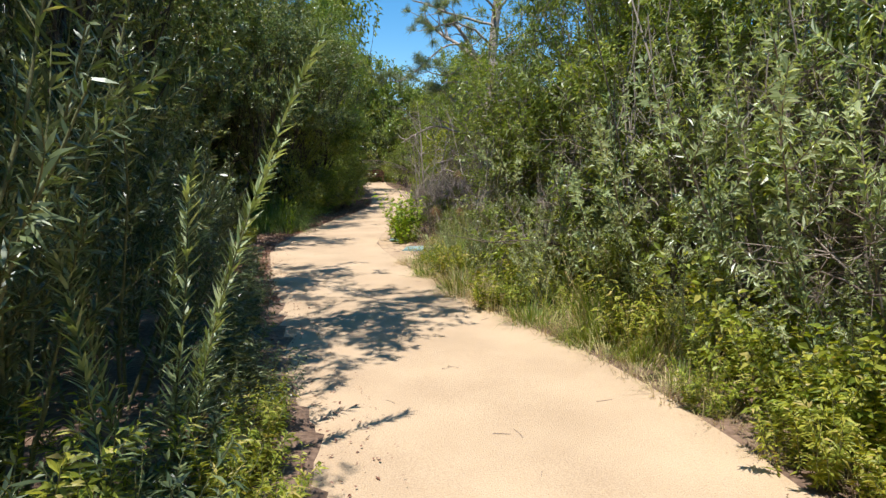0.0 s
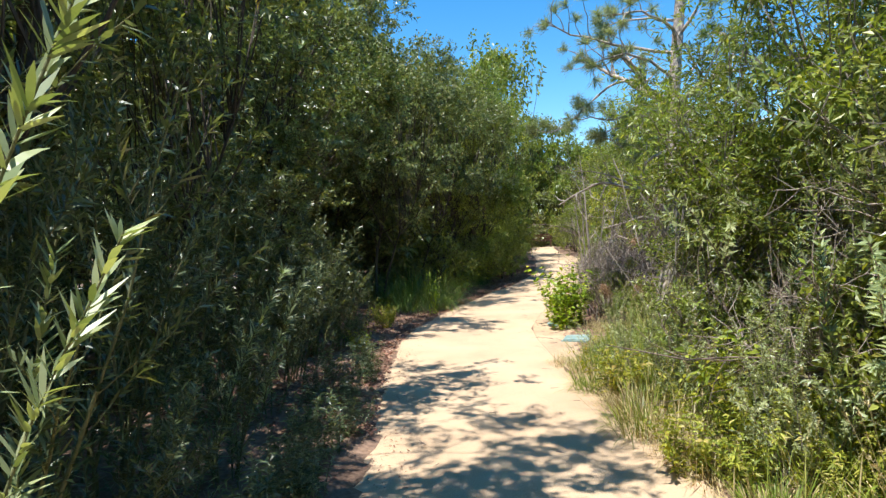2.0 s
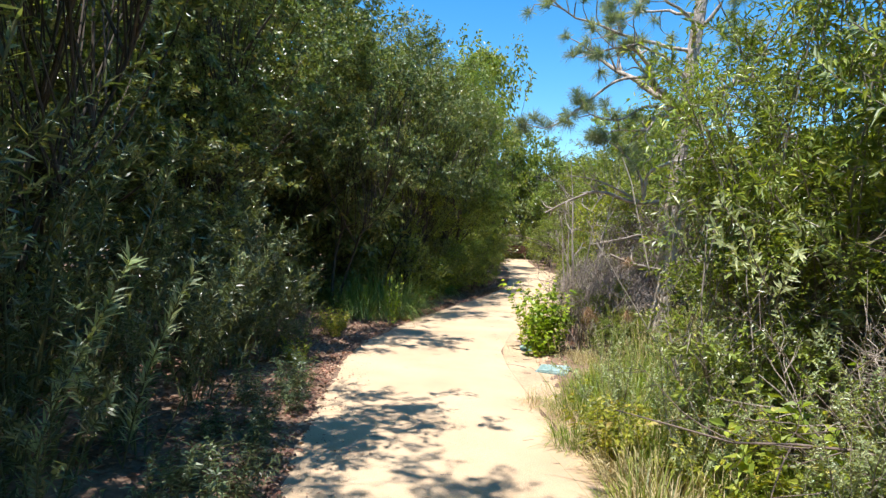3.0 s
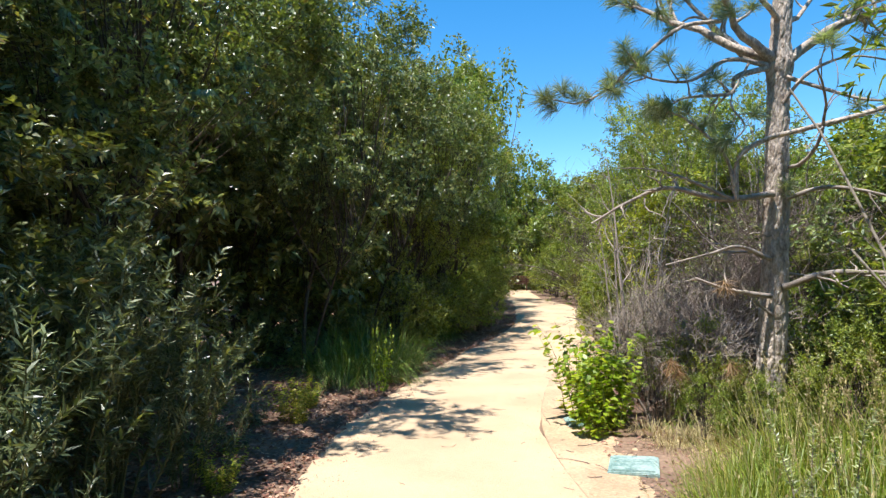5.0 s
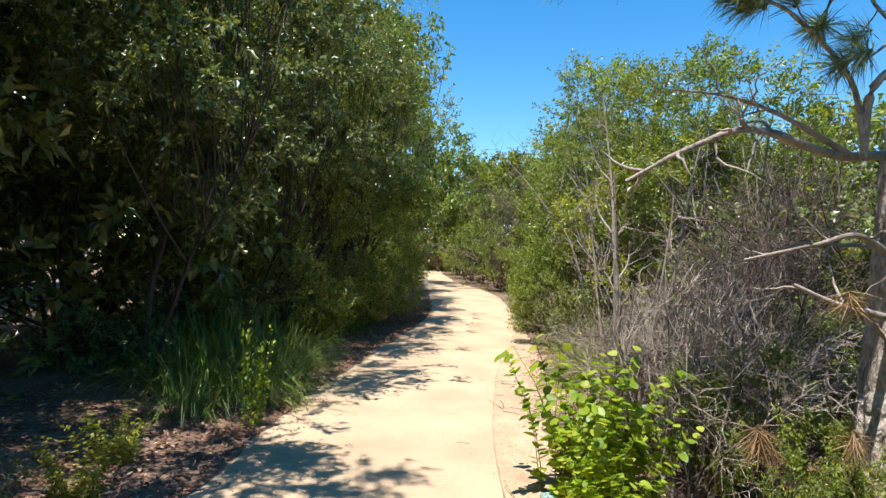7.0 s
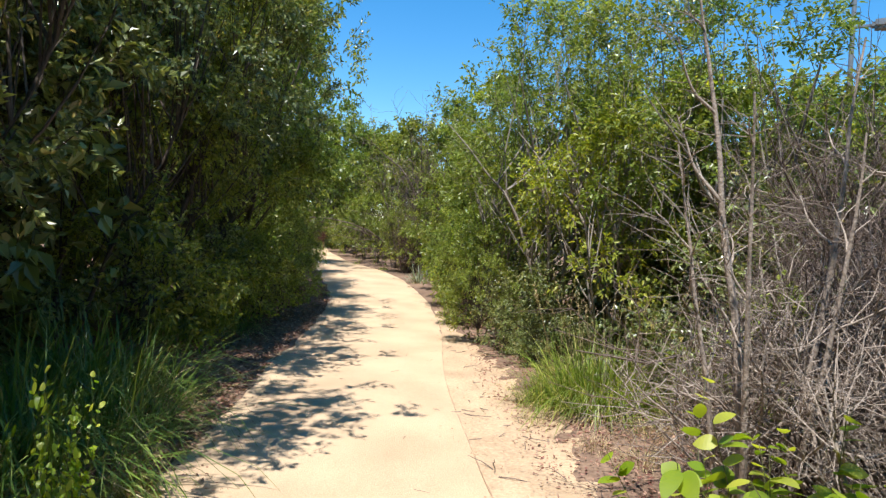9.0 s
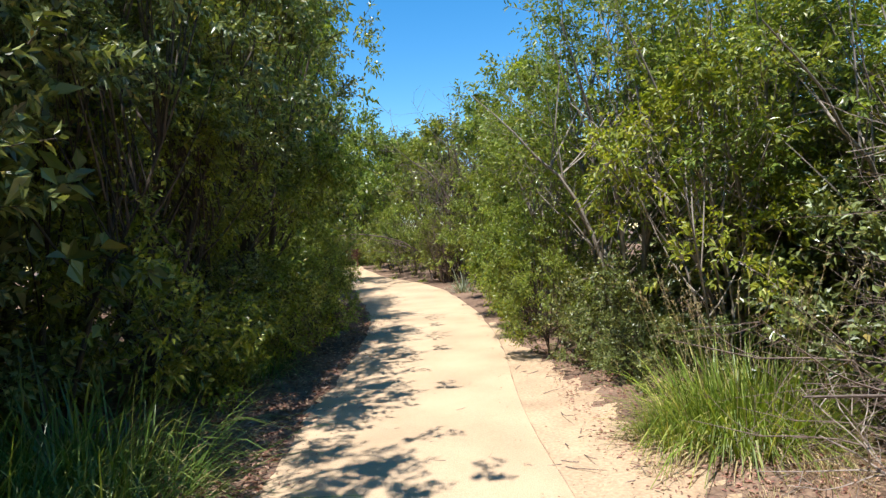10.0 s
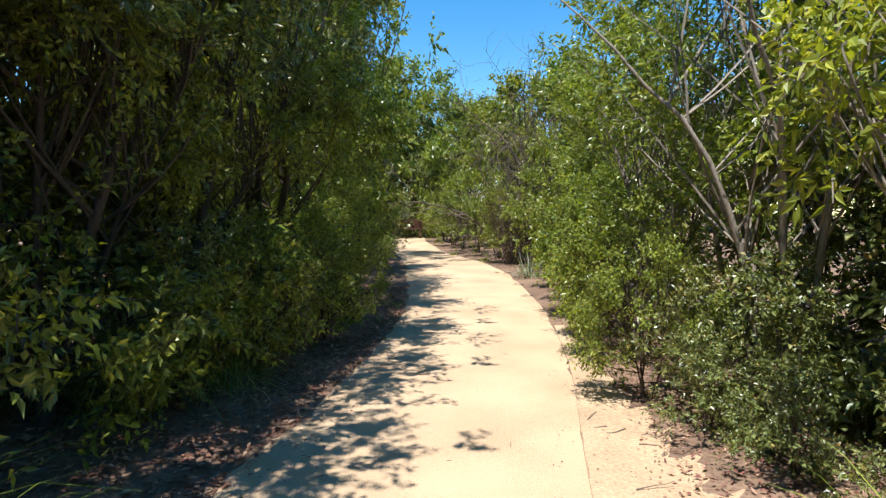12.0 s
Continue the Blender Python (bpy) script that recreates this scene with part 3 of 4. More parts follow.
tussock = grass_clump(rng_for(20), "grass_clump", "dense green grass tussock with dry lower blades", 0.88, 0.42, 1700, GRASS, 0.008, (0.25, 1.2), 0.75, 26)
airy_shrub = leafy_tree(rng_for(23), "airy_shrub", "tall open shrub with thin bare stems and sparse leaves", "shrub", 4.6, 1.0, 1.0, TOYON, PALE_BARK, 104, 45, 0.08, 0.03, 6, 0.011, 0.34, group="tall open shrubs")
tall_open = leafy_tree(rng_for(27), "tall_shrub", "tall open shrub with slender yellow-green leaves on grey stems", "shrub", 4.7, 1.1, 1.5, TOYON, PALE_BARK, 110, 50, 0.095, 0.022, 5, 0.016, 0.42, group="tall open shrubs", extra=(YELLOW, 0.16))
high_open = leafy_tree(rng_for(28), "tall_shrub", "slender shrub with a high thin crown of narrow leaves", "shrub", 4.2, 0.85, 2.5, TOYON, PALE_BARK, 64, 45, 0.095, 0.022, 3, 0.014, 0.38, group="tall open shrubs", extra=(YELLOW, 0.2))
straw = grass_clump(rng_for(13), "dry_grass_clump", "straw-coloured dry grass clump", 0.5, 0.25, 190, DRY_GRASS, 0.007, (0.3, 1.1), 0.8)
grey_tuft = grass_clump(rng_for(21), "grey_grass_clump", "grey-blue strap-leaved clump beside the bend", 0.95, 0.25, 90, BLUE_GRASS, 0.022, (0.2, 0.9), 0.9)
dead_bush = dead_shrub(rng_for(14), "leafless tangled grey-brown dead shrub", 1.7, 0.75, 16, 12, wood=DEAD_PALE)
dead_tall = dead_shrub(rng_for(15), "tall leafless dead shrub of bare grey-brown twigs", 3.0, 0.85, 20, 11, thick=0.026)
lime_bush = herb_clump(rng_for(22), "lime_bush", "small bright lime-green broad-leaved bush beside the path", 1.05, 0.3, 16, LIME, 0.09, 0.056, 30, "shrub", 0.22, True)
shade_herb = herb_clump(rng_for(26), "leafy_herb", "upright green herb beside the shaded edge of the path", 0.7, 0.25, 18, DIM_WILLOW, 0.095, 0.019, 34)

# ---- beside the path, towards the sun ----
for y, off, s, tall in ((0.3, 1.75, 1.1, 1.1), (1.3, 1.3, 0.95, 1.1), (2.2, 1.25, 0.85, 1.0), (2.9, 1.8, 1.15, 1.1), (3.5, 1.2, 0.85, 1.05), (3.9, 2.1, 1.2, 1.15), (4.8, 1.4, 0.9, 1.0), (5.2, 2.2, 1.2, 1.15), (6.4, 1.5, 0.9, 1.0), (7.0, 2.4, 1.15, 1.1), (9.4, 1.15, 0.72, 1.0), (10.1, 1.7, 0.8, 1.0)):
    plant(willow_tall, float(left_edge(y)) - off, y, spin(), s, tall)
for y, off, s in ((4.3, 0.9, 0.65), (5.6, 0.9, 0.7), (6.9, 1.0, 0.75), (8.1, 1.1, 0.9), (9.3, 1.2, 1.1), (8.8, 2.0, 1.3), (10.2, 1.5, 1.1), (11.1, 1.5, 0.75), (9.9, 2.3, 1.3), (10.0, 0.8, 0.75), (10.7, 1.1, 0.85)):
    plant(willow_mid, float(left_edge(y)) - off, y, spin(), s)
for y, off, s in ((1.3, 0.65, 1.0), (1.6, 0.35, 0.85), (2.0, 0.6, 0.9), (2.5, 0.55, 0.85), (3.0, 0.5, 0.75), (3.5, 0.5, 0.85), (3.9, 0.25, 0.55), (4.2, 0.5, 0.75), (4.6, 0.3, 0.5), (5.0, 0.5, 0.7), (5.5, 0.4, 0.5), (6.0, 0.5, 0.65), (6.6, 0.55, 0.6), (7.4, 0.6, 0.6), (8.3, 0.6, 0.55), (10.8, 0.75, 0.6), (11.6, 0.9, 0.6)):
    plant(shade_herb, float(left_edge(y)) - off, y, spin(), s)
for y in np.arange(3.4, 9.4, 0.4):
    plant(shade_herb, float(left_edge(y)) - dice.uniform(0.12, 0.42), float(y), spin(), dice.uniform(0.45, 0.8))
for y, off, s in ((1.5, 0.8, 1.0), (2.1, 0.75, 0.9), (2.6, 0.35, 0.7), (1.8, 0.95, 1.0), (2.3, 0.15, 0.6), (2.8, 0.2, 0.55), (3.3, 0.15, 0.5), (2.0, 0.25, 0.7)):
    plant(goldenrod, float(left_edge(y)) - off, y, spin(), s, label="upright yellow-green herb beside the shaded edge of the path")
for k, (x, y, s, tall) in enumerate(((-6.8, 7.6, 0.95, 0.75), (-6.6, 9.7, 1.0, 0.8), (-5.2, 11.0, 0.93, 1.0), (-6.6, 16.2, 1.0, 1.0), (-6.0, 18.1, 0.9, 1.0), (-5.6, 4.6, 0.95, 0.75), (-6.9, 13.9, 0.95, 1.05))):
    plant((dark_tree, dark_tree_b)[k % 2], x - 0.45, y, dice.uniform(-40, 40), s, tall)
for k, (x, y, s, tall) in enumerate(((-7.9, 12.8, 0.9, 0.9), (-8.0, 10.2, 0.9, 0.9), (-9.0, 8.2, 1.05, 1.1), (-8.6, 11.6, 1.05, 1.1), (-9.0, 15.0, 1.05, 1.1), (-8.8, 18.4, 1.05, 1.1), (-8.4, 21.8, 1.05, 1.1), (-8.2, 25.4, 1.05, 1.2), (-7.2, 4.6, 1.0, 1.1), (-6.4, 0.9, 1.0, 1.1), (-6.0, -3.0, 1.0, 1.1), (-8.8, 29.5, 1.1, 1.2), (-7.2, 14.2, 0.95, 1.05), (-7.1, 16.7, 0.95, 1.05), (-7.0, 19.3, 0.95, 1.0), (-5.2, 2.2, 0.85, 0.95), (-4.9, -0.8, 0.85, 0.95))):
    plant(far_dark, x, y, spin(), s, tall)
for x, y, s in ((-6.2, 16.5, 1.0), (-5.8, 18.6, 1.0), (-5.6, 20.9, 1.0), (-5.3, 7.0, 1.0), (-6.7, 15.4, 1.1), (-6.6, 17.8, 1.1), (-4.4, 19.4, 0.6), (-4.2, 21.0, 0.6)):
    plant(dark_shrub, x, y, spin(), s)
for x, y, s in ((-4.35, 14.6, 0.9), (-4.6, 15.4, 1.0), (-4.5, 16.1, 1.0), (-4.7, 19.2, 1.0), (-4.9, 14.9, 1.0), (-4.0, 19.6, 0.7), (-4.25, 13.9, 0.7), (-3.95, 15.2, 0.95), (-4.0, 14.6, 0.95), (-4.05, 15.9, 1.0), (-4.5, 15.0, 1.15), (-4.6, 16.4, 1.15)):
    plant(reed_grass, x, y, spin(), s)
# high crowns added to throw shade on the left verge and path
for x, y, s, tall in ((-4.3, 1.2, 0.85, 1.0), (-4.2, 3.6, 0.85, 1.0), (-3.65, 4.7, 1.0, 1.0), (-4.4, 6.9, 0.8, 1.0), (-5.2, 14.9, 0.78, 1.0), (-5.15, 17.2, 0.75, 1.0), (-5.05, 19.0, 0.75, 1.0), (-4.95, 20.8, 0.75, 1.0)):
    plant(high_tree, x, y, dice.uniform(-15, 15), s, tall)
for x, y, s in ((-3.5, 14.4, 0.38), (-3.62, 14.3, 0.32)):
    plant(verge_grass, x, y, spin(), s, label="small yellow-green grass tuft at the path's shaded edge")
plant(straw, -3.55, 14.35, spin(), 0.5)
plant(lime_bush, -3.52, 13.6, spin(), 0.34, 2.6, label="lime-green broad-leaved sprig among dark grass blades")
for y, off, s in ((11.9, 0.55, 0.5), (12.6, 0.7, 0.5), (9.9, 0.5, 0.45)):
    plant(mugwort, float(left_edge(y)) - off, y, spin(), s, label="low herb among fallen leaves in the shade")
for x, y, s, tall in ((-4.95, 18.6, 0.98, 1.1), (-4.85, 20.4, 1.1, 1.2), (-4.75, 22.6, 1.1, 1.25), (-5.0, 24.9, 1.1, 1.4)):
    plant(green_tree, x, y, spin(), s, tall)
for x, y, s, tall in ((-5.7, 27.6, 1.15, 1.45), (-5.1, 30.6, 1.1, 1.7), (-6.4, 31.0, 1.15, 1.45), (-7.0, 34.0, 1.15, 1.3), (-7.7, 37.8, 1.15, 1.3), (-8.4, 41.8, 1.2, 1.4), (-9.5, 34.0, 1.3, 1.4)):
    plant(far_green, x, y, spin(), s, tall)
for y, off, s in ((20.2, 0.75, 0.6), (21.4, 0.65, 0.6), (22.4, 0.5, 0.42), (23.4, 0.8, 0.65), (24.6, 1.0, 0.75), (26.4, 1.1, 0.85), (28.6, 1.1, 0.9), (31.2, 1.1, 0.95), (34.8, 0.8, 1.0), (38.2, 0.8, 1.0), (40.6, 0.8, 1.0)):
    plant(small_shrub, float(left_edge(y)) - off, y, spin(), s)

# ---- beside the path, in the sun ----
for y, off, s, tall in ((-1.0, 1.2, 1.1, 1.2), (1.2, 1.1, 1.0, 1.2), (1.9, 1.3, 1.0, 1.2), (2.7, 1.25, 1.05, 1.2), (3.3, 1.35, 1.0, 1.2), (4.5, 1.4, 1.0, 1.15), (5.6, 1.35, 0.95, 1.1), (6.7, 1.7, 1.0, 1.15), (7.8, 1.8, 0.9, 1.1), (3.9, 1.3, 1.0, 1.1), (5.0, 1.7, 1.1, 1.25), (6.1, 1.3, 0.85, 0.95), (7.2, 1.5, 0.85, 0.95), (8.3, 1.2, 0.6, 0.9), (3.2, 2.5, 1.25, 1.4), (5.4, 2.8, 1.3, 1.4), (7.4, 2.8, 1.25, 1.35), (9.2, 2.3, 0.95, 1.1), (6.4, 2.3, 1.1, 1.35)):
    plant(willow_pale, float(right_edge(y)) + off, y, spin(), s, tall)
for y, off, s in ((1.8, 1.9, 1.0), (4.4, 2.0, 1.1), (6.6, 1.9, 0.95), (8.6, 2.0, 0.7), (5.4, 1.1, 0.5), (7.6, 1.05, 0.45)):
    plant(small_shrub, float(right_edge(y)) + off, y, spin(), s)
for y in np.arange(0.4, 8.7, 0.4):
    for off in (0.12, 0.5, 0.95):
        plant(dice.choice((mugwort, mugwort, goldenrod)) if y < 4 else dice.choice((mugwort, goldenrod, straw, verge_grass)), float(right_edge(y)) + off + dice.uniform(-0.1, 0.15), float(y) + dice.uniform(-0.2, 0.2), spin(), dice.uniform(0.65, 1.05) * (0.75 + 0.35 * off))
for y in np.arange(2.2, 9.6, 0.4):
    plant(straw, float(right_edge(y)) + dice.uniform(0.0, 0.2), float(y), spin(), dice.uniform(0.45, 0.9))
for y, off, s in ((3.4, 1.7, 1.0), (5.8, 1.8, 1.1), (7.0, 1.4, 0.8), (4.6, 2.5, 1.3), (8.2, 1.8, 0.9)):
    plant(dead_bush, float(right_edge(y)) + off, y, spin(), s, 1.4)
for x, y, s, tall in ((4.9, 4.0, 0.85, 1.0), (4.6, 8.0, 0.8, 1.0), (5.4, 12.0, 0.75, 0.85), (3.8, 15.4, 0.7, 0.9), (5.0, 18.4, 0.85, 0.95), (6.4, 22.0, 0.95, 1.0), (3.6, 22.4, 0.8, 1.0), (7.8, 15.5, 0.9, 0.9), (4.4, -0.5, 0.9, 1.0), (8.2, 9.0, 0.9, 1.0)):
    plant(far_green, x, y, spin(), s, tall)
for x, y, s in ((0.35, 10.3, 1.0), (0.75, 10.6, 1.1), (0.15, 10.0, 0.8), (0.55, 9.8, 0.9), (1.1, 10.2, 1.1), (0.0, 10.75, 0.55), (1.4, 10.9, 1.0), (0.95, 11.2, 0.9), (-0.1, 9.5, 0.6), (0.25, 10.7, 0.8), (0.5, 10.9, 0.9), (0.05, 10.3, 0.75), (0.75, 10.1, 1.0), (1.3, 10.5, 1.1), (0.3, 9.6, 0.8), (1.7, 10.4, 1.1), (0.9, 9.7, 1.0)):
    plant(verge_grass, x, y, spin(), s)
for x, y, s in ((0.35, 7.1, 1.15), (0.48, 6.75, 1.1), (0.25, 7.5, 1.2), (0.62, 6.4, 1.0), (0.2, 7.8, 1.1), (0.55, 7.3, 1.3)):
    plant(straw, x, y, spin(), s)
for x, y, s in ((1.45, 11.9, 0.45), (2.0, 12.6, 0.6), (1.6, 13.2, 0.6), (2.4, 11.3, 0.75), (1.9, 14.2, 0.75), (2.7, 13.8, 0.9), (0.95, 11.75, 0.3), (0.6, 11.65, 0.26), (1.15, 11.5, 0.36), (0.85, 11.45, 0.22), (2.9, 12.2, 0.9), (0.3, 14.0, 0.55)):
    plant(small_shrub, x, y, spin(), s)
for x, y, s in ((-0.1, 12.6, 0.85), (0.2, 13.0, 0.95), (0.4, 13.6, 1.0), (0.1, 13.35, 0.85), (0.15, 14.0, 0.85),):
    plant(dead_bush, x, y, spin(), s)
for x, y, s, tall in ((1.6, 15.0, 0.95, 1.0), (2.0, 15.2, 1.05, 1.05), (2.4, 15.8, 1.0, 1.0), (1.3, 14.4, 0.8, 0.95), (1.0, 14.5, 0.7, 1.0), (0.75, 14.7, 0.45, 1.0), (0.5, 14.4, 0.5, 1.0), (0.7, 14.2, 0.6, 1.0), (0.3, 14.6, 0.35, 0.9)):
    plant(dead_tall, x, y, spin(), s, tall)
sapling = dead_stems(rng_for(51), "pale bare dead sapling standing in a grey-brown tangle", 3.1, ((90, 0.05, 1.0, 0.03), (200, 0.07, 0.75, 0.02), (10, 0.25, 0.9, 0.024), (300, 0.22, 0.7, 0.018), (130, 0.25, 0.7, 0.018)))
plant(sapling, -0.42, 13.38, 0, 1.0)
for x, y, s, tall in ((0.35, 13.6, 0.62, 0.95), (0.85, 14.0, 0.75, 0.95), (0.2, 13.3, 0.5, 0.9)):
    plant(dead_tall, x, y, spin(), s, tall)
plant(tussock, 0.0, 16.12, 40, 1.2)
plant(tussock, 0.36, 16.3, 160, 1.0)
plant(verge_grass, -0.5, 16.2, 0, 0.8)
plant(straw, -0.72, 15.75, 10, 0.55)
for x, y, s in ((-0.45, 15.1, 0.5), (-0.2, 14.8, 0.6), (0.05, 15.3, 0.7), (-0.1, 14.3, 0.5), (0.25, 15.6, 0.8)):
    plant(straw, x, y, spin(), s)
for x, y, s in ((-0.78, 11.85, 0.72), (-0.85, 12.3, 1.0), (-0.7, 12.3, 0.85), (-0.9, 12.55, 1.0), (-0.78, 12.6, 0.85)):
    plant(lime_bush, x, y, spin(), s)
for x, y, s, tall in ((3.6, 5.8, 1.0, 1.0), (3.2, 7.6, 1.0, 1.05), (2.3, 8.6, 0.85, 0.85), (4.2, 4.6, 1.0, 1.1), (3.9, 2.6, 1.0, 1.0), (3.6, 9.2, 0.95, 1.0), (2.6, 9.9, 0.8, 0.8), (0.85, 7.9, 0.7, 0.72), (2.2, 7.4, 1.1, 1.1), (2.9, 8.6, 1.1, 1.15), (2.1, 6.0, 0.95, 0.95), (3.4, 10.2, 1.05, 1.05), (1.6, 8.9, 0.8, 0.85), (1.35, 8.3, 0.75, 0.8), (4.4, 6.6, 1.1, 1.1), (2.7, 6.8, 0.95, 0.95), (1.9, 9.3, 0.65, 0.7)):
    plant(airy_shrub, x, y, spin(), s, tall)
for x, y, s, tall in ((1.3, 8.6, 0.7, 1.0), (2.4, 8.8, 0.95, 1.05), (1.8, 7.9, 0.85, 1.05), (2.7, 7.4, 1.0, 1.1), (3.2, 6.2, 1.0, 1.1), (3.4, 8.4, 1.05, 1.1), (3.6, 4.6, 1.0, 1.1)):
    plant(tall_open, x, y, spin(), s, tall)
for x, y, s, tall in ((1.0, 8.6, 0.88, 1.0), (0.8, 8.1, 0.78, 1.0)):
    plant(high_open, x, y, spin(), s, tall)
plant(grey_tuft, -0.62, 27.4, 20, 1.0)
for x, y, s, tall in ((0.5, 19.2, 1.0, 1.0), (0.95, 20.6, 1.0, 1.05), (0.4, 21.8, 0.9, 1.0), (2.2, 19.6, 1.0, 1.05), (2.0, 17.8, 0.85, 0.9)):
    plant(toyon, x, y, spin(), s, tall)
# several of these dark leaves stand in for the thicket's shaded inside
for x, y, s in ((1.4, 18.0, 0.9), (2.3, 18.8, 0.9), (2.2, 16.6, 0.9), (0.2, 18.9, 0.5), (1.6, 17.0, 0.8), (1.3, 15.4, 0.75), (0.95, 16.0, 0.7), (1.8, 14.6, 0.9), (0.1, 18.5, 0.42), (-0.1, 19.2, 0.45)):
    plant(dark_shrub, x, y, spin(), s)
for x, y, s in ((1.5, 16.3, 0.95), (2.0, 17.4, 1.1), (1.4, 19.0, 1.0), (2.6, 18.2, 1.2), (2.8, 16.8, 1.2), (1.2, 20.2, 0.9), (2.6, 20.4, 1.1), (3.4, 15.6, 1.2), (3.2, 19.2, 1.2), (1.3, 17.9, 0.75)):
    plant(dark_shrub, x, y, spin(), s, label="dark-leaved shrub filling the thicket behind crooked trunks")
for x, y, s, tall in ((1.0, 17.7, 0.95, 0.95), (1.8, 16.7, 0.95, 0.9)):
    plant(toyon, x, y, spin(), s, tall)
for y, off, s in ((19.4, 0.55, 0.5), (20.6, 0.65, 0.65), (21.9, 0.65, 0.7), (23.2, 0.75, 0.8), (24.6, 0.9, 0.9), (26.2, 0.95, 0.95), (28.6, 0.95, 0.9), (30.2, 0.9, 0.95), (31.8, 0.8, 1.0), (33.4, 0.8, 1.0), (35.2, 0.8, 1.0), (37.7, 0.8, 1.0), (40.4, 0.8, 1.0)):
    plant(small_shrub, float(right_edge(y)) + off, y, spin(), s, 1.1)
for x, y, s, tall in ((1.0, 23.8, 0.85, 0.9), (1.3, 26.6, 0.9, 0.95)):
    plant(green_tree, x, y, spin(), s, tall)
for x, y, s, tall in ((0.9, 29.8, 0.9, 1.0), (0.1, 32.8, 0.9, 1.1), (-1.0, 36.2, 0.9, 1.1), (-1.8, 39.6, 0.9, 1.1), (2.8, 33.0, 1.1, 1.2), (1.4, 38.0, 1.1, 1.2), (-4.6, 45.5, 1.3, 1.3), (-6.3, 44.6, 1.2, 1.3), (-3.2, 44.4, 1.1, 1.2), (-1.6, 44.5, 1.1, 1.1), (-8.0, 46.0, 1.2, 1.3)):
    plant(far_green, x, y, spin(), s, tall)
# small dark shrubs added to darken soil that lies in shade
for x, y, s in ((0.05, 17.2, 0.3), (-0.1, 17.9, 0.28), (0.2, 16.9, 0.3), (-0.3, 18.6, 0.3)):
    plant(dark_shrub, x, y, spin(), s, label="low dark-leaved shrub added as shade beside the dirt strip")
plant(yellow_shrub, 0.42, 17.05, 80, 1.0, 1.1)
plant(dead_tall, 0.0, 31.4, 60, 1.9, label="bare dead tree top above the far shrubs")
plant(dead_tall, -0.7, 30.3, 10, 0.85)
for x, y, s in ((-5.9, 43.8, 1.5), (-4.8, 44.0, 1.6), (-3.7, 43.8, 1.5), (-7.0, 43.2, 1.5)):
    plant(dark_shrub, x, y, spin(), s)
for x, y, s in ((-5.2, 49.0, 1.1), (-8.6, 48.5, 1.1), (-2.2, 49.0, 1.1)):
    plant(far_dark, x, y, spin(), s)
for y, off, s in ((2.8, 1.7, 0.85), (4.1, 1.9, 0.9), (5.3, 2.1, 0.95), (6.5, 2.0, 0.8)):
    plant(dead_tall, float(right_edge(y)) + off, y, spin(), s, label="bare pale stems standing among the sunny shrubs")
for y, off, s in ((3.2, 0.75, 0.42), (4.3, 0.6, 0.38), (5.4, 0.8, 0.45), (6.2, 0.55, 0.4), (6.9, 0.75, 0.45), (7.6, 0.6, 0.42), (8.3, 0.75, 0.4)):
    plant(willow_pale, float(right_edge(y)) + off, y, spin(), s, label="young silvery willow sprig at the verge")
for y, off, s in ((7.2, 0.2, 1.0), (7.7, 0.25, 1.1), (8.1, 0.2, 1.0), (8.5, 0.3, 1.0), (6.6, 0.25, 0.9), (5.2, 0.3, 0.9), (3.9, 0.3, 0.9)):
    plant(straw, float(right_edge(y)) + off, y, spin(), s)
for x, y, s in ((-0.2, 9.2, 0.8), (0.1, 9.0, 0.85), (-0.05, 9.7, 0.8), (0.4, 9.3, 0.9), (0.65, 10.3, 1.0), (-0.15, 10.1, 0.6)):
    plant(verge_grass, x, y, spin(), s)
for y in np.arange(4.2, 8.8, 0.5):
    for off in (0.65, 1.1):
        kind, lo, hi = dice.choice(((straw, 0.9, 1.4), (verge_grass, 0.8, 1.1), (willow_pale, 0.35, 0.5)))
        plant(kind, float(right_edge(y)) + off + dice.uniform(-0.15, 0.15), float(y), spin(), dice.uniform(lo, hi))
# dry grass and young growth at the foot of the dead shrubs
for x, y, s in ((-0.15, 11.75, 0.8), (0.1, 11.9, 0.9), (0.3, 11.6, 0.9), (0.5, 11.8, 1.0), (-0.3, 12.0, 0.8), (0.7, 11.5, 0.9), (0.15, 11.45, 0.7), (-0.2, 11.55, 0.5), (0.9, 11.6, 0.9)):
    plant(straw, x, y, spin(), s)
for x, y, s in ((0.6, 11.1, 1.0), (0.85, 11.4, 1.0), (1.15, 11.1, 1.2), (1.4, 11.3, 1.2)):
    plant(verge_grass, x, y, spin(), s)
for x, y, s in ((0.1, 11.7, 0.2), (0.4, 11.95, 0.24), (-0.25, 12.3, 0.3), (0.25, 12.4, 0.36), (0.55, 11.75, 0.22)):
    plant(small_shrub, x, y, spin(), s, 1.3, label="young green leafy shrub in a dead tangle")
# trees behind the start of the walk
for x, y in ((-1.5, -7.0), (3.0, -7.5), (6.5, -4.0)):
    plant(far_green, x, y, spin(), 1.1)


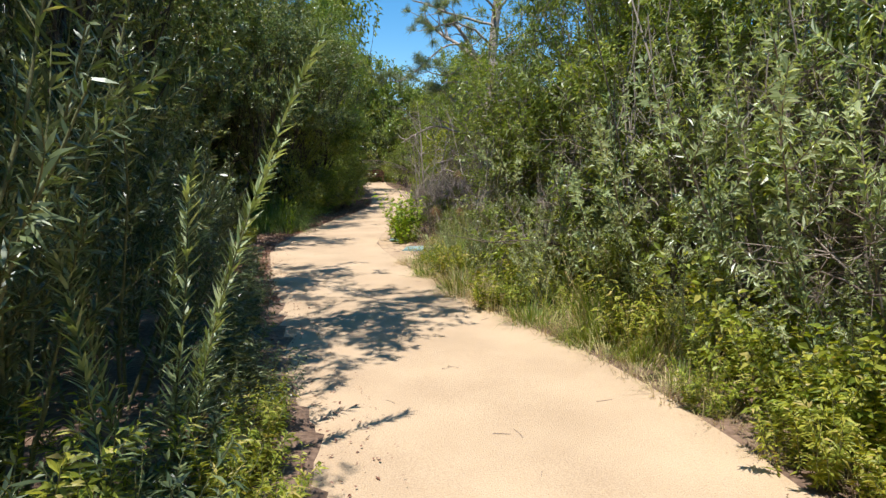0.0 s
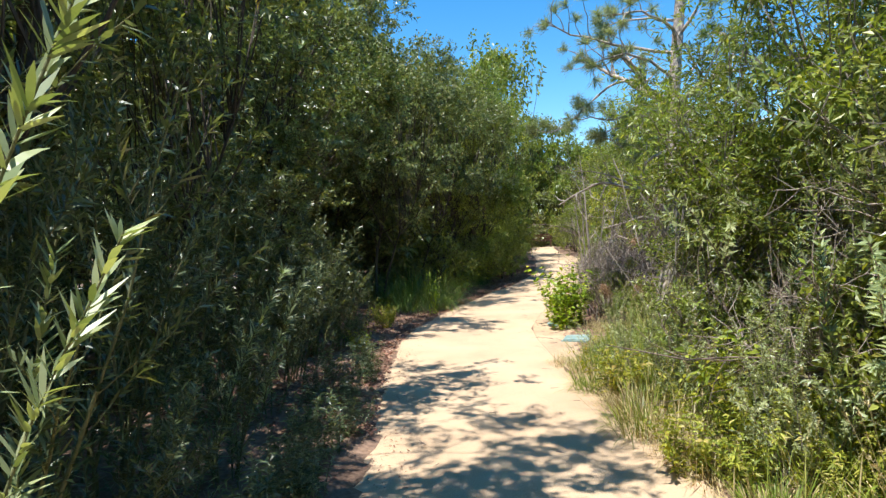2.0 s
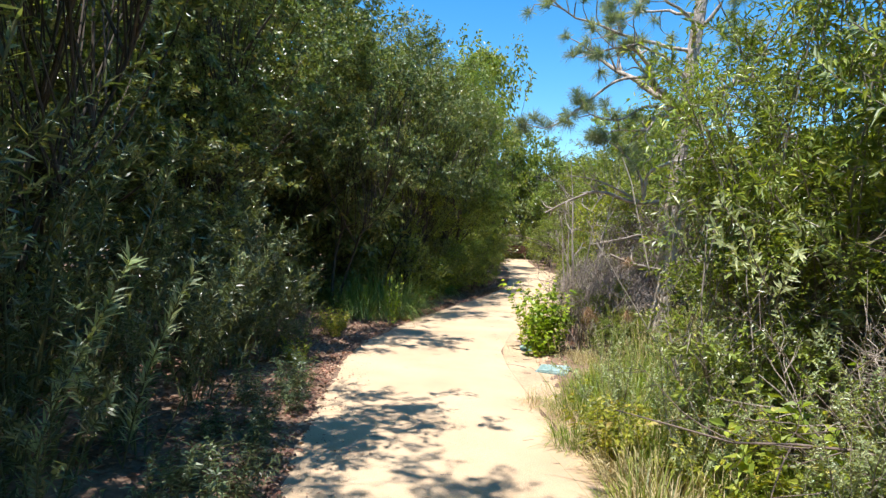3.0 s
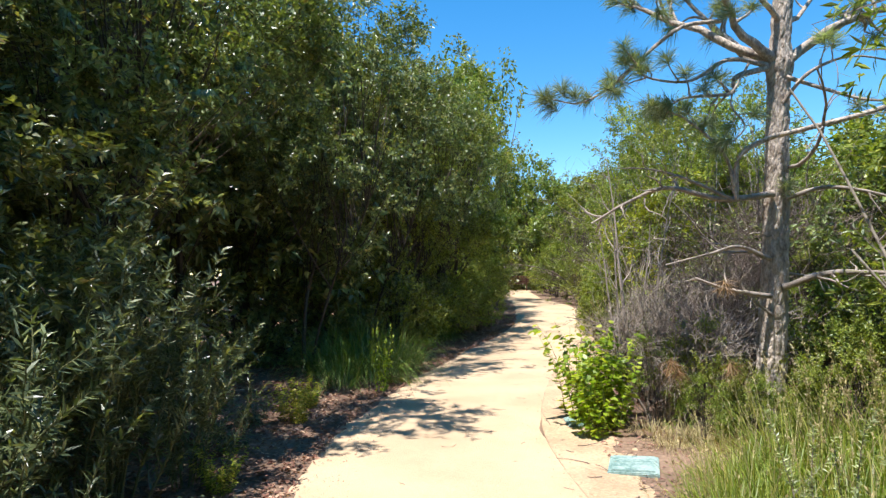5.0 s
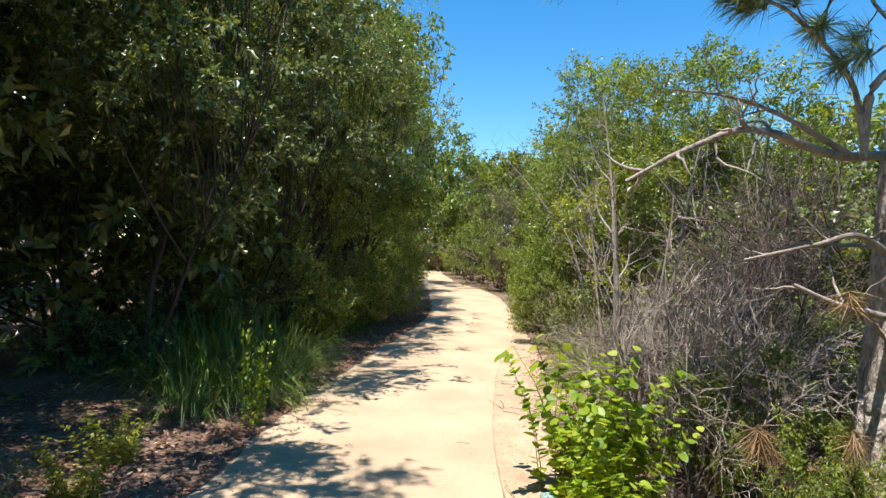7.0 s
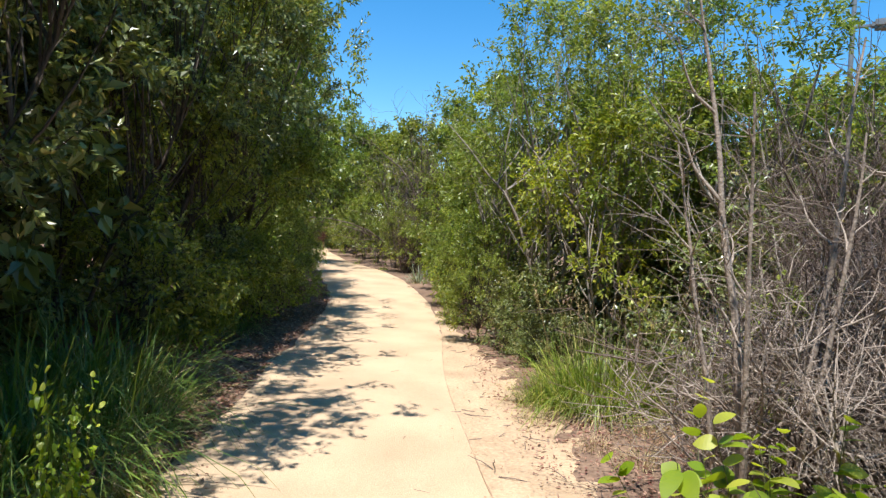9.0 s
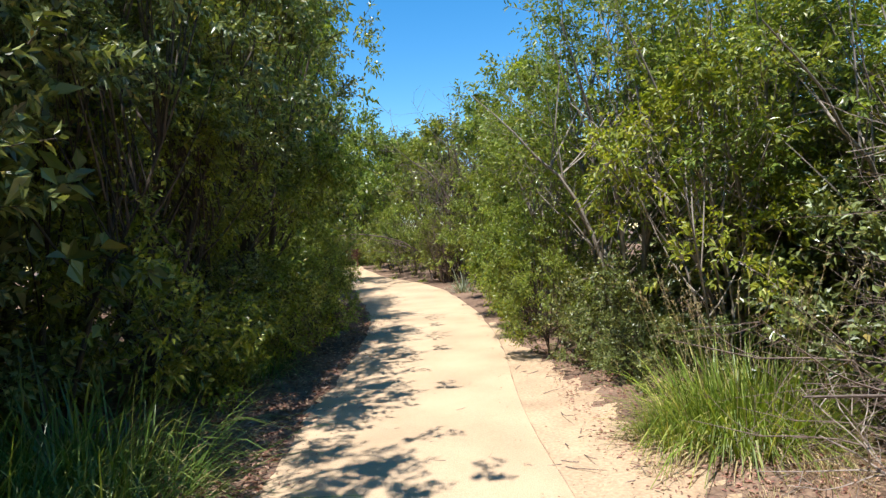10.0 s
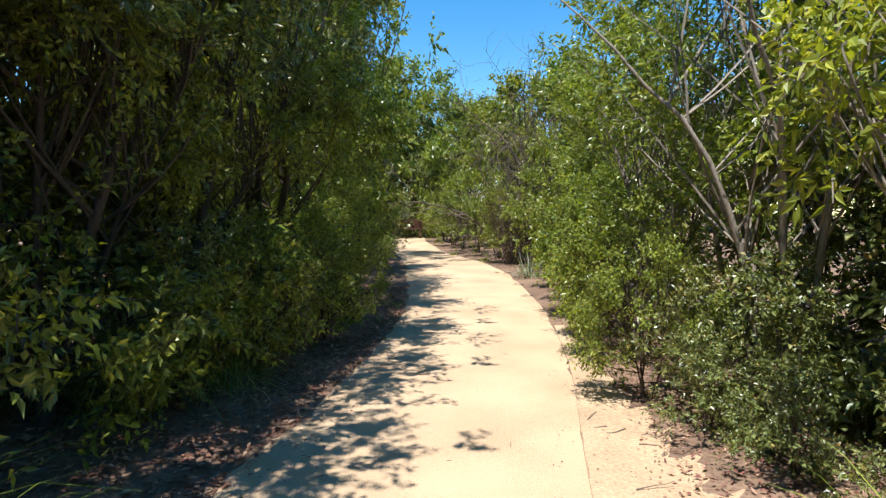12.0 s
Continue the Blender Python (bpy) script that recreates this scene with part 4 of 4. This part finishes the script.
def arching_shoot(rng, base, aim, length, leaf_length):
    """One long leafy shoot that leans over the path."""
    ob = thing("willow_shoot", "single arching willow shoot with long silvery-green leaves", "shrub", "streamside shrubs")
    line = wander(rng, (0, 0, 0), np.array(aim) * np.array((0.7, 0.7, 1)), length, 12, 0.035, 0.0)
    w = np.linspace(0, 1, 13)[:, None] ** 2
    line = line + w * np.array((aim[0], aim[1], -0.1)) * length * 0.25
    q = Quads()
    tube(q, line, 0.006, 0.002, 6)
    part("stem", q, GREEN_STEM, ob, smooth=True)
    n = int(length * 125)
    u = rng.uniform(0.12, 1, n)
    p, d = along(line, u)
    way = unit(d * rng.uniform(0.8, 1.4, (n, 1)) + spiral(rng, d))
    q = Quads()
    blades(q, p, way, leaf_length * rng.uniform(0.6, 1.1, n) * (1.15 - 0.5 * u), 0.015 * rng.uniform(0.8, 1.2, n), rng.uniform(-0.05, 0.35, n), 5, unit(np.cross(way, d)))
    part("foliage", q, LIT_SHOOT, ob)
    ob.location = base


for k, (base, aim, length) in enumerate((((-1.2, 2.62, 0.05), (0.3, 0.16, 1), 2.2), ((-1.18, 2.5, 0.05), (0.06, 0.1, 1), 1.45), ((-1.3, 2.3, 0.05), (-0.02, 0.05, 1), 1.9), ((-1.35, 2.9, 0.05), (0.2, 0.0, 1), 1.7), ((-1.15, 1.95, 0.05), (-0.1, 0.05, 1), 1.3), ((-1.75, 3.5, 0.05), (0.35, -0.1, 1), 1.6), ((-2.9, 6.6, 0.05), (0.45, -0.2, 1), 1.5), ((-2.6, 5.6, 0.05), (0.4, -0.1, 1), 1.5))):
    arching_shoot(rng_for(60 + k), base, aim, length, 0.145)


for k, (y, off, aim, length) in enumerate(((2.6, 0.9, (-0.12, -0.1, 1), 1.7), (3.1, 1.0, (0.1, -0.15, 1), 2.1), (3.5, 0.8, (-0.2, 0.0, 1), 1.6), (3.9, 1.0, (0.05, -0.1, 1), 2.3), (4.3, 0.75, (-0.15, -0.15, 1), 1.5), (4.7, 1.0, (-0.1, -0.1, 1), 2.2), (5.2, 0.8, (-0.25, -0.1, 1), 1.7), (5.6, 0.95, (-0.1, -0.2, 1), 2.2), (6.2, 0.8, (-0.2, -0.1, 1), 1.5), (6.8, 0.9, (-0.15, -0.2, 1), 1.6), (3.3, 1.5, (-0.1, -0.1, 1), 2.6), (4.5, 1.5, (-0.1, -0.2, 1), 2.7), (2.9, 1.4, (0.1, -0.1, 1), 2.4))):
    arching_shoot(rng_for(90 + k), (float(right_edge(y)) + off, y, 0.04), aim, length, 0.13)


# ---- woods that close the view ----
rng = rng_for(77)


def woods(label, centre_line, height, depth, n, leaf):
    """A far belt of trees, its top uneven, one mass of leaf clumps."""
    pts = np.array(centre_line, float)
    u = rng.random(n)
    p, d = along(pts, u)
    wave = 1 + 0.18 * np.sin(u * 40 + 1) + 0.12 * np.sin(u * 97)
    z = height * wave * np.sqrt(rng.random(n))
    across = np.stack((-d[:, 1], d[:, 0]), -1) * (rng.uniform(-0.5, 0.5, n) * depth * np.sqrt(np.clip(1.15 - z / (height * 1.3), 0.1, 1)))[:, None]
    c = np.stack((p[:, 0] + across[:, 0], p[:, 1] + across[:, 1], z + 0.3), -1)
    q = Quads()
    clumps(rng, q, c, unit(rng.normal(0, 1, (n, 3)) + np.array((0, 0, 0.6))), 25, 1.0, 0.5, 0.27)
    tagged(new("far_woods", q.mesh("far_woods", leaf)), label, "woods", kind="stuff")


woods("dark woods behind the thicket", ((-13, -16), (-13.5, 10), (-13, 30), (-12, 52)), 7.0, 4.0, 1500, OAK)
woods("green woods across the end of the path", ((-12, 52), (0, 53), (10, 50), (14, 40)), 6.5, 4.0, 1000, OAK)
woods("green woods beyond the sunny shrubs", ((14, 40), (15, 22), (14, 4), (12, -14)), 4.6, 4.0, 1200, TOYON)
woods("green woods behind the start of the path", ((12, -14), (0, -15), (-13, -16)), 6.0, 4.0, 300, TOYON)


# ---- pine ----
def needle_tuft(rng, q, p, d, n, length=0.17):
    """A round brush of needles about the end of a twig."""
    d = np.repeat(unit(np.array(d, float))[None], n, 0)
    u = rng.uniform(-1.0, 0.1, (n, 1)) * 0.09
    way = unit(d * rng.uniform(-0.1, 1.6, (n, 1)) + spiral(rng, d))
    blades(q, np.array(p) + d * u, way, length * rng.uniform(0.65, 1.15, n), 0.0055, rng.uniform(0, 0.35, n), 3, spiral(rng, way))


def bent(points, n=6):
    """A smooth line through a few points."""
    p = np.array(points, float)
    p = np.vstack((2 * p[0] - p[1], p, 2 * p[-1] - p[-2]))
    w = np.linspace(0, 1, n, endpoint=False)[:, None]
    out = [0.5 * (2 * b + (c - a) * w + (2 * a - 5 * b + 4 * c - d) * w ** 2 + (3 * b - a - 3 * c + d) * w ** 3) for a, b, c, d in zip(p, p[1:], p[2:], p[3:])]
    return np.vstack(out + [p[-2:-1]])


def pine(x, y, top, lean, radius):
    """Pine: plated trunk, dead lower branches, crooked living boughs with needle tufts at the twig ends."""
    rng = rng_for(31)
    ob = thing("pine_tree", "pine with plated grey-brown trunk, dead lower branches and needle tufts", "tree")
    ob.location = (x, y, 0.0)
    z = np.linspace(-0.1, top, 260)
    cx, cy = lean * z + 0.02 * np.sin(z * 1.3), 0.03 * np.sin(z * 0.9)
    r = radius * (1 - 0.085 * z) + 0.05 * np.exp(-np.maximum(z, 0) * 4) + 0.025 * np.exp(-((z - 3.5) / 0.12) ** 2) + 0.012 * np.exp(-((z - 2.2) / 0.1) ** 2)
    sides = 64
    v = np.zeros((len(z), sides, 3))
    for i in range(len(z)):
        for j in range(sides):
            a = 2 * math.pi * j / sides
            cell = noise.voronoi((math.cos(a) * 2.6 + 0.3 * noise.noise((a, z[i] * 6, 4)), math.sin(a) * 2.6, z[i] * 6.5))[0]
            plate = min((cell[1] - cell[0]) * 2.6, 1.0)
            rr = max(r[i], 0.012) * (0.9 + 0.12 * plate + 0.05 * noise.noise((a * 2, z[i] * 7, 1)) + 0.02 * noise.noise((a * 9, z[i] * 40, 1)))
            v[i, j] = (cx[i] + math.cos(a) * rr, cy[i] + math.sin(a) * rr, z[i])
    q = Quads()
    i, j = np.meshgrid(np.arange(len(z) - 1), np.arange(sides), indexing="ij")
    k = (j + 1) % sides
    q.add(v, np.stack((i * sides + j, i * sides + k, (i + 1) * sides + k, (i + 1) * sides + j), -1))
    part("trunk", q, PINE_BARK, ob)
    needles, rust = Quads(), Quads()

    def at(h):
        return np.array((np.interp(h, z, cx), np.interp(h, z, cy), h))

    def dress(line, r0, r1, bark, alive, forks, spread):
        """One branch with its forks; a living fork ends in an upturned tuft."""
        q = Quads()
        tube(q, line, r0, r1, 7, 0.1, rng)
        b = part("branch", q, bark, ob, smooth=True)
        for _ in range(forks):
            p, dd = along(line, [rng.uniform(0.4 if alive else 0.25, 0.97)])
            f = wander(rng, p[0], dd[0] * 0.7 + spiral(rng, dd)[0] * 0.9, spread * rng.uniform(0.5, 1.2), 6, 0.26, 0.06 if alive else 0.0)
            q = Quads()
            tube(q, f, r0 * 0.38, 0.004 if alive else 0.002, 5)
            part("fork", q, bark, b, smooth=True)
            if alive:
                tip = unit(f[-1] - f[-2]) + np.array((0, 0, 0.5))
                needle_tuft(rng, needles, f[-1], tip, 150, 0.17)
        if alive:
            for _ in range(2):
                needle_tuft(rng, needles, line[-1] + rng.normal(0, 0.05, 3), unit(line[-1] - line[-2]) + np.array((0, 0, 0.5)), 140, 0.18)

    def bough(h, turn, length, climb, r0, lift, alive, forks):
        a = radians(turn)
        d = np.array((math.cos(a), math.sin(a), climb))
        line = wander(rng, at(h) + d * radius * 0.5, d, length, 9, 0.2, lift)
        dress(line, r0, r0 * 0.35, PINE_BARK if alive else DEAD_PALE, alive, forks, length * 0.33)

    # dead branches low on the trunk
    for points, r0, r1, forks in ((((0.1, -0.1, 2.27), (-0.38, -0.25, 2.22), (-0.85, -0.3, 2.34), (-1.2, -0.35, 2.22), (-1.55, -0.4, 2.02)), 0.034, 0.008, 9),
                                  (((-0.3, -0.25, 2.22), (-0.7, -0.3, 2.42), (-1.0, -0.3, 2.52), (-1.3, -0.3, 2.55)), 0.018, 0.005, 6),
                                  (((0.05, -0.1, 1.66), (-0.25, -0.25, 1.78), (-0.5, -0.3, 1.72), (-0.9, -0.35, 1.62)), 0.021, 0.006, 6),
                                  (((0.04, -0.1, 1.32), (-0.2, -0.3, 1.36), (-0.4, -0.35, 1.4), (-0.66, -0.4, 1.5)), 0.026, 0.01, 4),
                                  (((0.15, -0.1, 1.4), (0.45, -0.2, 1.52), (0.85, -0.25, 1.53), (1.3, -0.3, 1.48)), 0.034, 0.012, 7),
                                  (((0.05, -0.1, 1.15), (-0.15, -0.25, 1.3), (-0.3, -0.3, 1.52)), 0.014, 0.004, 2),
                                  (((0.2, -0.1, 2.22), (0.5, -0.2, 2.3), (0.9, -0.3, 2.2), (1.3, -0.3, 2.0)), 0.024, 0.006, 6)):
        dress(bent(points), r0, r1, DEAD_PALE, False, forks, 0.38)
    for h, turn, length, climb, r0, forks in ((1.7, 170, 0.7, 0.3, 0.014, 4), (1.5, 20, 0.9, 0.2, 0.014, 4), (2.5, -30, 1.2, 0.3, 0.02, 5), (1.9, 230, 0.6, -0.2, 0.01, 3)):
        bough(h, turn, length, climb, r0, -0.01, False, forks)
    # bare branch that bows up past the trunk, and its fellow that climbs to the tufts
    dress(bent(((-0.27, -0.3, 2.2), (-0.24, -0.32, 2.58), (0.0, -0.33, 2.74), (0.28, -0.35, 2.8), (0.85, -0.35, 2.93), (1.5, -0.3, 3.15))), 0.022, 0.024, PINE_BARK, False, 0, 0.3)
    dress(bent(((-0.26, -0.3, 2.22), (-0.36, -0.32, 2.62), (-0.66, -0.33, 2.95), (-0.86, -0.33, 3.06))), 0.019, 0.008, PINE_BARK, True, 2, 0.25)
    # pale heavy limbs at the whorl
    for turn, length, climb in ((178, 1.7, 0.6), (150, 1.3, 0.35), (4, 1.6, 0.45), (25, 1.4, 0.5), (215, 1.2, 0.6)):
        bough(3.5, turn, length, climb, 0.05, 0.03, True, 6)
    # crooked boughs that hang from the whorl
    for points, r0, forks in ((((0.1, -0.05, 3.47), (-0.22, -0.2, 3.36), (-0.27, -0.25, 3.2), (-0.7, -0.3, 3.17), (-0.9, -0.3, 3.03)), 0.03, 8),
                              (((-0.3, -0.1, 3.95), (-0.7, -0.25, 3.86), (-1.1, -0.3, 3.54), (-1.37, -0.3, 3.32), (-1.64, -0.3, 3.2), (-1.9, -0.3, 3.26)), 0.022, 3),
                              (((0.1, -0.05, 3.5), (-0.3, -0.3, 3.5), (-0.65, -0.4, 3.3), (-1.0, -0.4, 3.36), (-1.15, -0.4, 3.5)), 0.024, 8),
                              (((-0.1, -0.2, 3.48), (-0.3, -0.35, 3.1), (-0.2, -0.4, 2.85), (-0.35, -0.4, 2.68)), 0.012, 2),
                              (((0.2, -0.05, 3.4), (0.5, -0.2, 3.2), (0.85, -0.25, 3.05), (1.3, -0.3, 3.0)), 0.022, 5),
                              (((0.2, -0.05, 3.1), (0.4, -0.2, 3.35), (0.75, -0.25, 3.45), (1.2, -0.3, 3.3)), 0.02, 5)):
        line = bent(points)
        dress(line, r0, 0.006, PINE_BARK, True, forks, 0.32)
    for px, pz in ((-1.8, 3.36), (-1.98, 3.3), (-1.68, 3.3)):
        needle_tuft(rng, needles, (px, -0.3, pz), (-0.2, 0, 1), 170, 0.2)
    # living boughs above
    for spec in ((3.9, 230, 1.5, 0.3, 0.028, -0.01, 7), (3.9, 60, 1.5, 0.3, 0.028, 0.0, 6), (4.3, 185, 2.1, 0.35, 0.028, 0.0, 9), (4.4, 250, 1.5, 0.35, 0.028, 0.0, 8), (4.6, 330, 1.5, 0.4, 0.028, 0.0, 8), (4.8, 140, 1.4, 0.45, 0.026, 0.0, 8), (5.2, 200, 1.3, 0.5, 0.024, 0.0, 8), (5.4, 20, 1.2, 0.5, 0.024, 0.0, 7), (5.8, 100, 1.0, 0.6, 0.02, 0.0, 7), (5.9, 270, 1.0, 0.6, 0.02, 0.0, 7)):
        h, turn, length, climb, r0, lift, forks = spec
        bough(h, turn, length, climb, r0, lift, True, forks)
    for k in range(5):
        needle_tuft(rng, needles, at(2.3) + np.array((0.06, -0.15, 0.02 * k)), (0.4, -1, 0.4), 40, 0.14)
    part("needle_mass", needles, NEEDLE, ob)
    for k, (px, pz) in enumerate(((-0.9, 0.72), (-0.84, 0.66), (-0.4, 0.7), (-0.42, 1.4))):
        needle_tuft(rng, rust, (px, -0.62 + 0.04 * k, pz), (0.2, 0, -1), 85, 0.15)
    part("needle_mass", rust, RUST_NEEDLE, ob, "rust-brown dead needle bunches")
    return ob


pine(0.74, 12.2, 7.0, 0.068, 0.136)


# ---- bench at the end of the path ----
def box_mesh(sx, sy, sz, bevel, at=(0, 0, 0)):
    bm = bmesh.new()
    bmesh.ops.create_cube(bm, size=1.0)
    bmesh.ops.scale(bm, vec=(sx, sy, sz), verts=bm.verts)
    bmesh.ops.bevel(bm, geom=bm.edges[:], offset=bevel, segments=2, affect="EDGES")
    bmesh.ops.translate(bm, vec=at, verts=bm.verts)
    return bm


def bm_part(name, bm, material, parent, label=""):
    me = bpy.data.meshes.new(name)
    bm.to_mesh(me)
    bm.free()
    me.materials.append(material)
    return part(name, me, material, parent, label)


bench = thing("park_bench", "red-brown wooden park bench in shade at the path's end", "bench")
for k in range(3):
    bm_part("seat_slat", box_mesh(1.55, 0.13, 0.045, 0.008, (0, -0.15 + 0.15 * k, 0.45)), BENCH_WOOD, bench)
for k in range(3):
    bm_part("back_slat", box_mesh(1.55, 0.04, 0.11, 0.008, (0, 0.27 + 0.02 * k, 0.56 + 0.14 * k)), BENCH_WOOD, bench)
for sx in (-0.62, 0.62):
    bm_part("leg", box_mesh(0.08, 0.42, 0.43, 0.01, (sx, 0, 0.215)), BENCH_WOOD, bench)
    bm_part("back_post", box_mesh(0.08, 0.06, 0.9, 0.01, (sx, 0.33, 0.45)), BENCH_WOOD, bench)
bench.matrix_basis = pose(-4.85, 42.2, float(rise(42.2)) + 0.0, 0, 0, 6)


# ---- street lamp beyond the shrubs ----
LAMP_GREY = rough_material("lamp_grey", (0.16, 0.17, 0.18), (0.26, 0.27, 0.28), 4, 50, 0.1, rough=0.5)
street_lamp = thing("street_lamp", "grey street lamp with a flat head above the shrubs", "street lamp")
q = Quads()
tube(q, np.array([(0, 0, z) for z in np.linspace(-0.1, 6.9, 9)]), 0.065, 0.045, 12)
part("pole", q, LAMP_GREY, street_lamp, smooth=True)
bm_part("base_plate", box_mesh(0.34, 0.34, 0.05, 0.01, (0, 0, 0.03)), LAMP_GREY, street_lamp)
bm_part("arm", box_mesh(0.5, 0.06, 0.06, 0.01, (0.25, 0, 6.3)), LAMP_GREY, street_lamp)
head = bm_part("head", box_mesh(0.75, 0.3, 0.2, 0.06, (0.7, 0, 6.3)), LAMP_GREY, street_lamp)
bm_part("lens", box_mesh(0.45, 0.2, 0.03, 0.01, (0.72, 0, 6.195)), DEAD_PALE, head, "pale lamp lens")
street_lamp.matrix_basis = pose(8.0, 22.5, float(soil_height(np.array(8.0), np.array(22.5))), 0, 0, -40)


# ---- valve boxes in the soil ----
def valve_box(x, y, turn, sx, sy):
    ob = thing("valve_box", "weathered green plastic valve box lid set in the soil", "utility box", "valve boxes")
    rim = box_mesh(sx, sy, 0.1, 0.008)
    bm_part("rim", rim, LID, ob)
    lid = bm_part("lid", box_mesh(sx - 0.05, sy - 0.05, 0.02, 0.006, (0, 0, 0.052)), LID, ob)
    for k in (-1, 1):
        bm_part("rib", box_mesh(0.05, 0.018, 0.005, 0.002, (0, k * sy * 0.36, 0.064)), LID, lid)
    ob.matrix_basis = pose(x, y, float(soil_height(np.array(x), np.array(y))) - 0.02, 2, -3, turn)


valve_box(-0.54, 11.02, -6, 0.38, 0.4)
valve_box(-0.98, 12.36, 12, 0.24, 0.32)

# ---- litter ----
rng = rng_for(41)


def scatter(name, label, n, ys, offs, side, leaf, length, width, category="leaf litter", lift=0.01):
    y = rng.uniform(*ys, n)
    off = offs[0] + (offs[1] - offs[0]) * rng.random(n) ** 1.2
    x = left_edge(y) - off if side < 0 else right_edge(y) + off
    p = np.stack((x, y, np.maximum(soil_height(x, y), rise(y) - 0.01 * (off > 0.06)) + rng.uniform(0.004, lift + 0.015, n)), -1)
    a = rng.uniform(0, 6.28, n)
    d = np.stack((np.cos(a), np.sin(a), rng.normal(0, 0.25, n)), -1)
    q = Quads()
    leaves(q, p, d, unit(rng.normal(0, 0.35, (n, 3)) + np.array((0, 0, 1))), length * rng.uniform(0.5, 1.3, n), width * rng.uniform(0.6, 1.3, n), 0.0)
    tagged(new(name, q.mesh(name, leaf)), label, category, kind="stuff")


scatter("leaf_litter", "red-brown fallen leaves under the trees", 22000, (6.5, 26), (-0.05, 2.6), -1, LITTER, 0.06, 0.026)
scatter("leaf_litter", "dry fallen leaves and chips under the sunny shrubs", 5000, (2, 26), (0.45, 1.9), 1, LITTER, 0.05, 0.018)
scatter("edge_debris", "small dry chips strewn along the path's edges", 1700, (1, 26), (-0.5, 0.2), -1, LITTER, 0.02, 0.008, "leaf litter", 0.03)
scatter("leaf_litter", "dry fallen leaves strewn over the path's shaded edge", 1500, (2, 24), (-0.4, 0.25), -1, LITTER, 0.035, 0.015)
scatter("leaf_litter", "dry fallen leaves on the loose dirt beside the bend", 1500, (13.5, 20), (0.35, 1.6), 1, LITTER, 0.03, 0.012)
scatter("leaf_litter", "dry brown leaves at the foot of the sunny thicket", 3500, (13, 22), (0.9, 2.4), 1, LITTER, 0.045, 0.018)
scatter("edge_debris", "small dry chips strewn along the path's edges", 900, (1, 20), (-0.2, 0.5), 1, LITTER, 0.02, 0.008, "leaf litter", 0.03)
q = Quads()
for k in range(170):
    y = rng.uniform(9, 24)
    x = float(right_edge(y)) + rng.uniform(0.03, 0.9) if rng.random() < 0.6 else float(left_edge(y)) - rng.uniform(-0.1, 1.5)
    a = rng.uniform(0, 6.28)
    line = wander(rng, (x, y, float(soil_height(np.array(x), np.array(y))) + 0.012), (math.cos(a), math.sin(a), 0.02), rng.uniform(0.08, 0.4), 4, 0.12)
    tube(q, line, 0.004, 0.002, 4)
tagged(new("twig_litter", q.mesh("twig_litter", DEAD)), "thin dry fallen twigs on the soil", "twigs", kind="stuff")

q = Quads()
for k in range(70):
    y = rng.uniform(1.5, 24)
    x = float(left_edge(y)) + rng.uniform(0.1, 0.95) * float(right_edge(y) - left_edge(y))
    a = rng.uniform(0, 6.28)
    line = wander(rng, (x, y, float(rise(y)) + 0.019), (math.cos(a), math.sin(a), 0), rng.uniform(0.03, 0.14), 4, 0.15)
    line[:, 2] = float(rise(y)) + 0.019
    tube(q, line, 0.0022, 0.0012, 4)
tagged(new("path_twigs", q.mesh("path_twigs", DEAD)), "tiny dry twigs lying on the path", "twigs", kind="stuff")
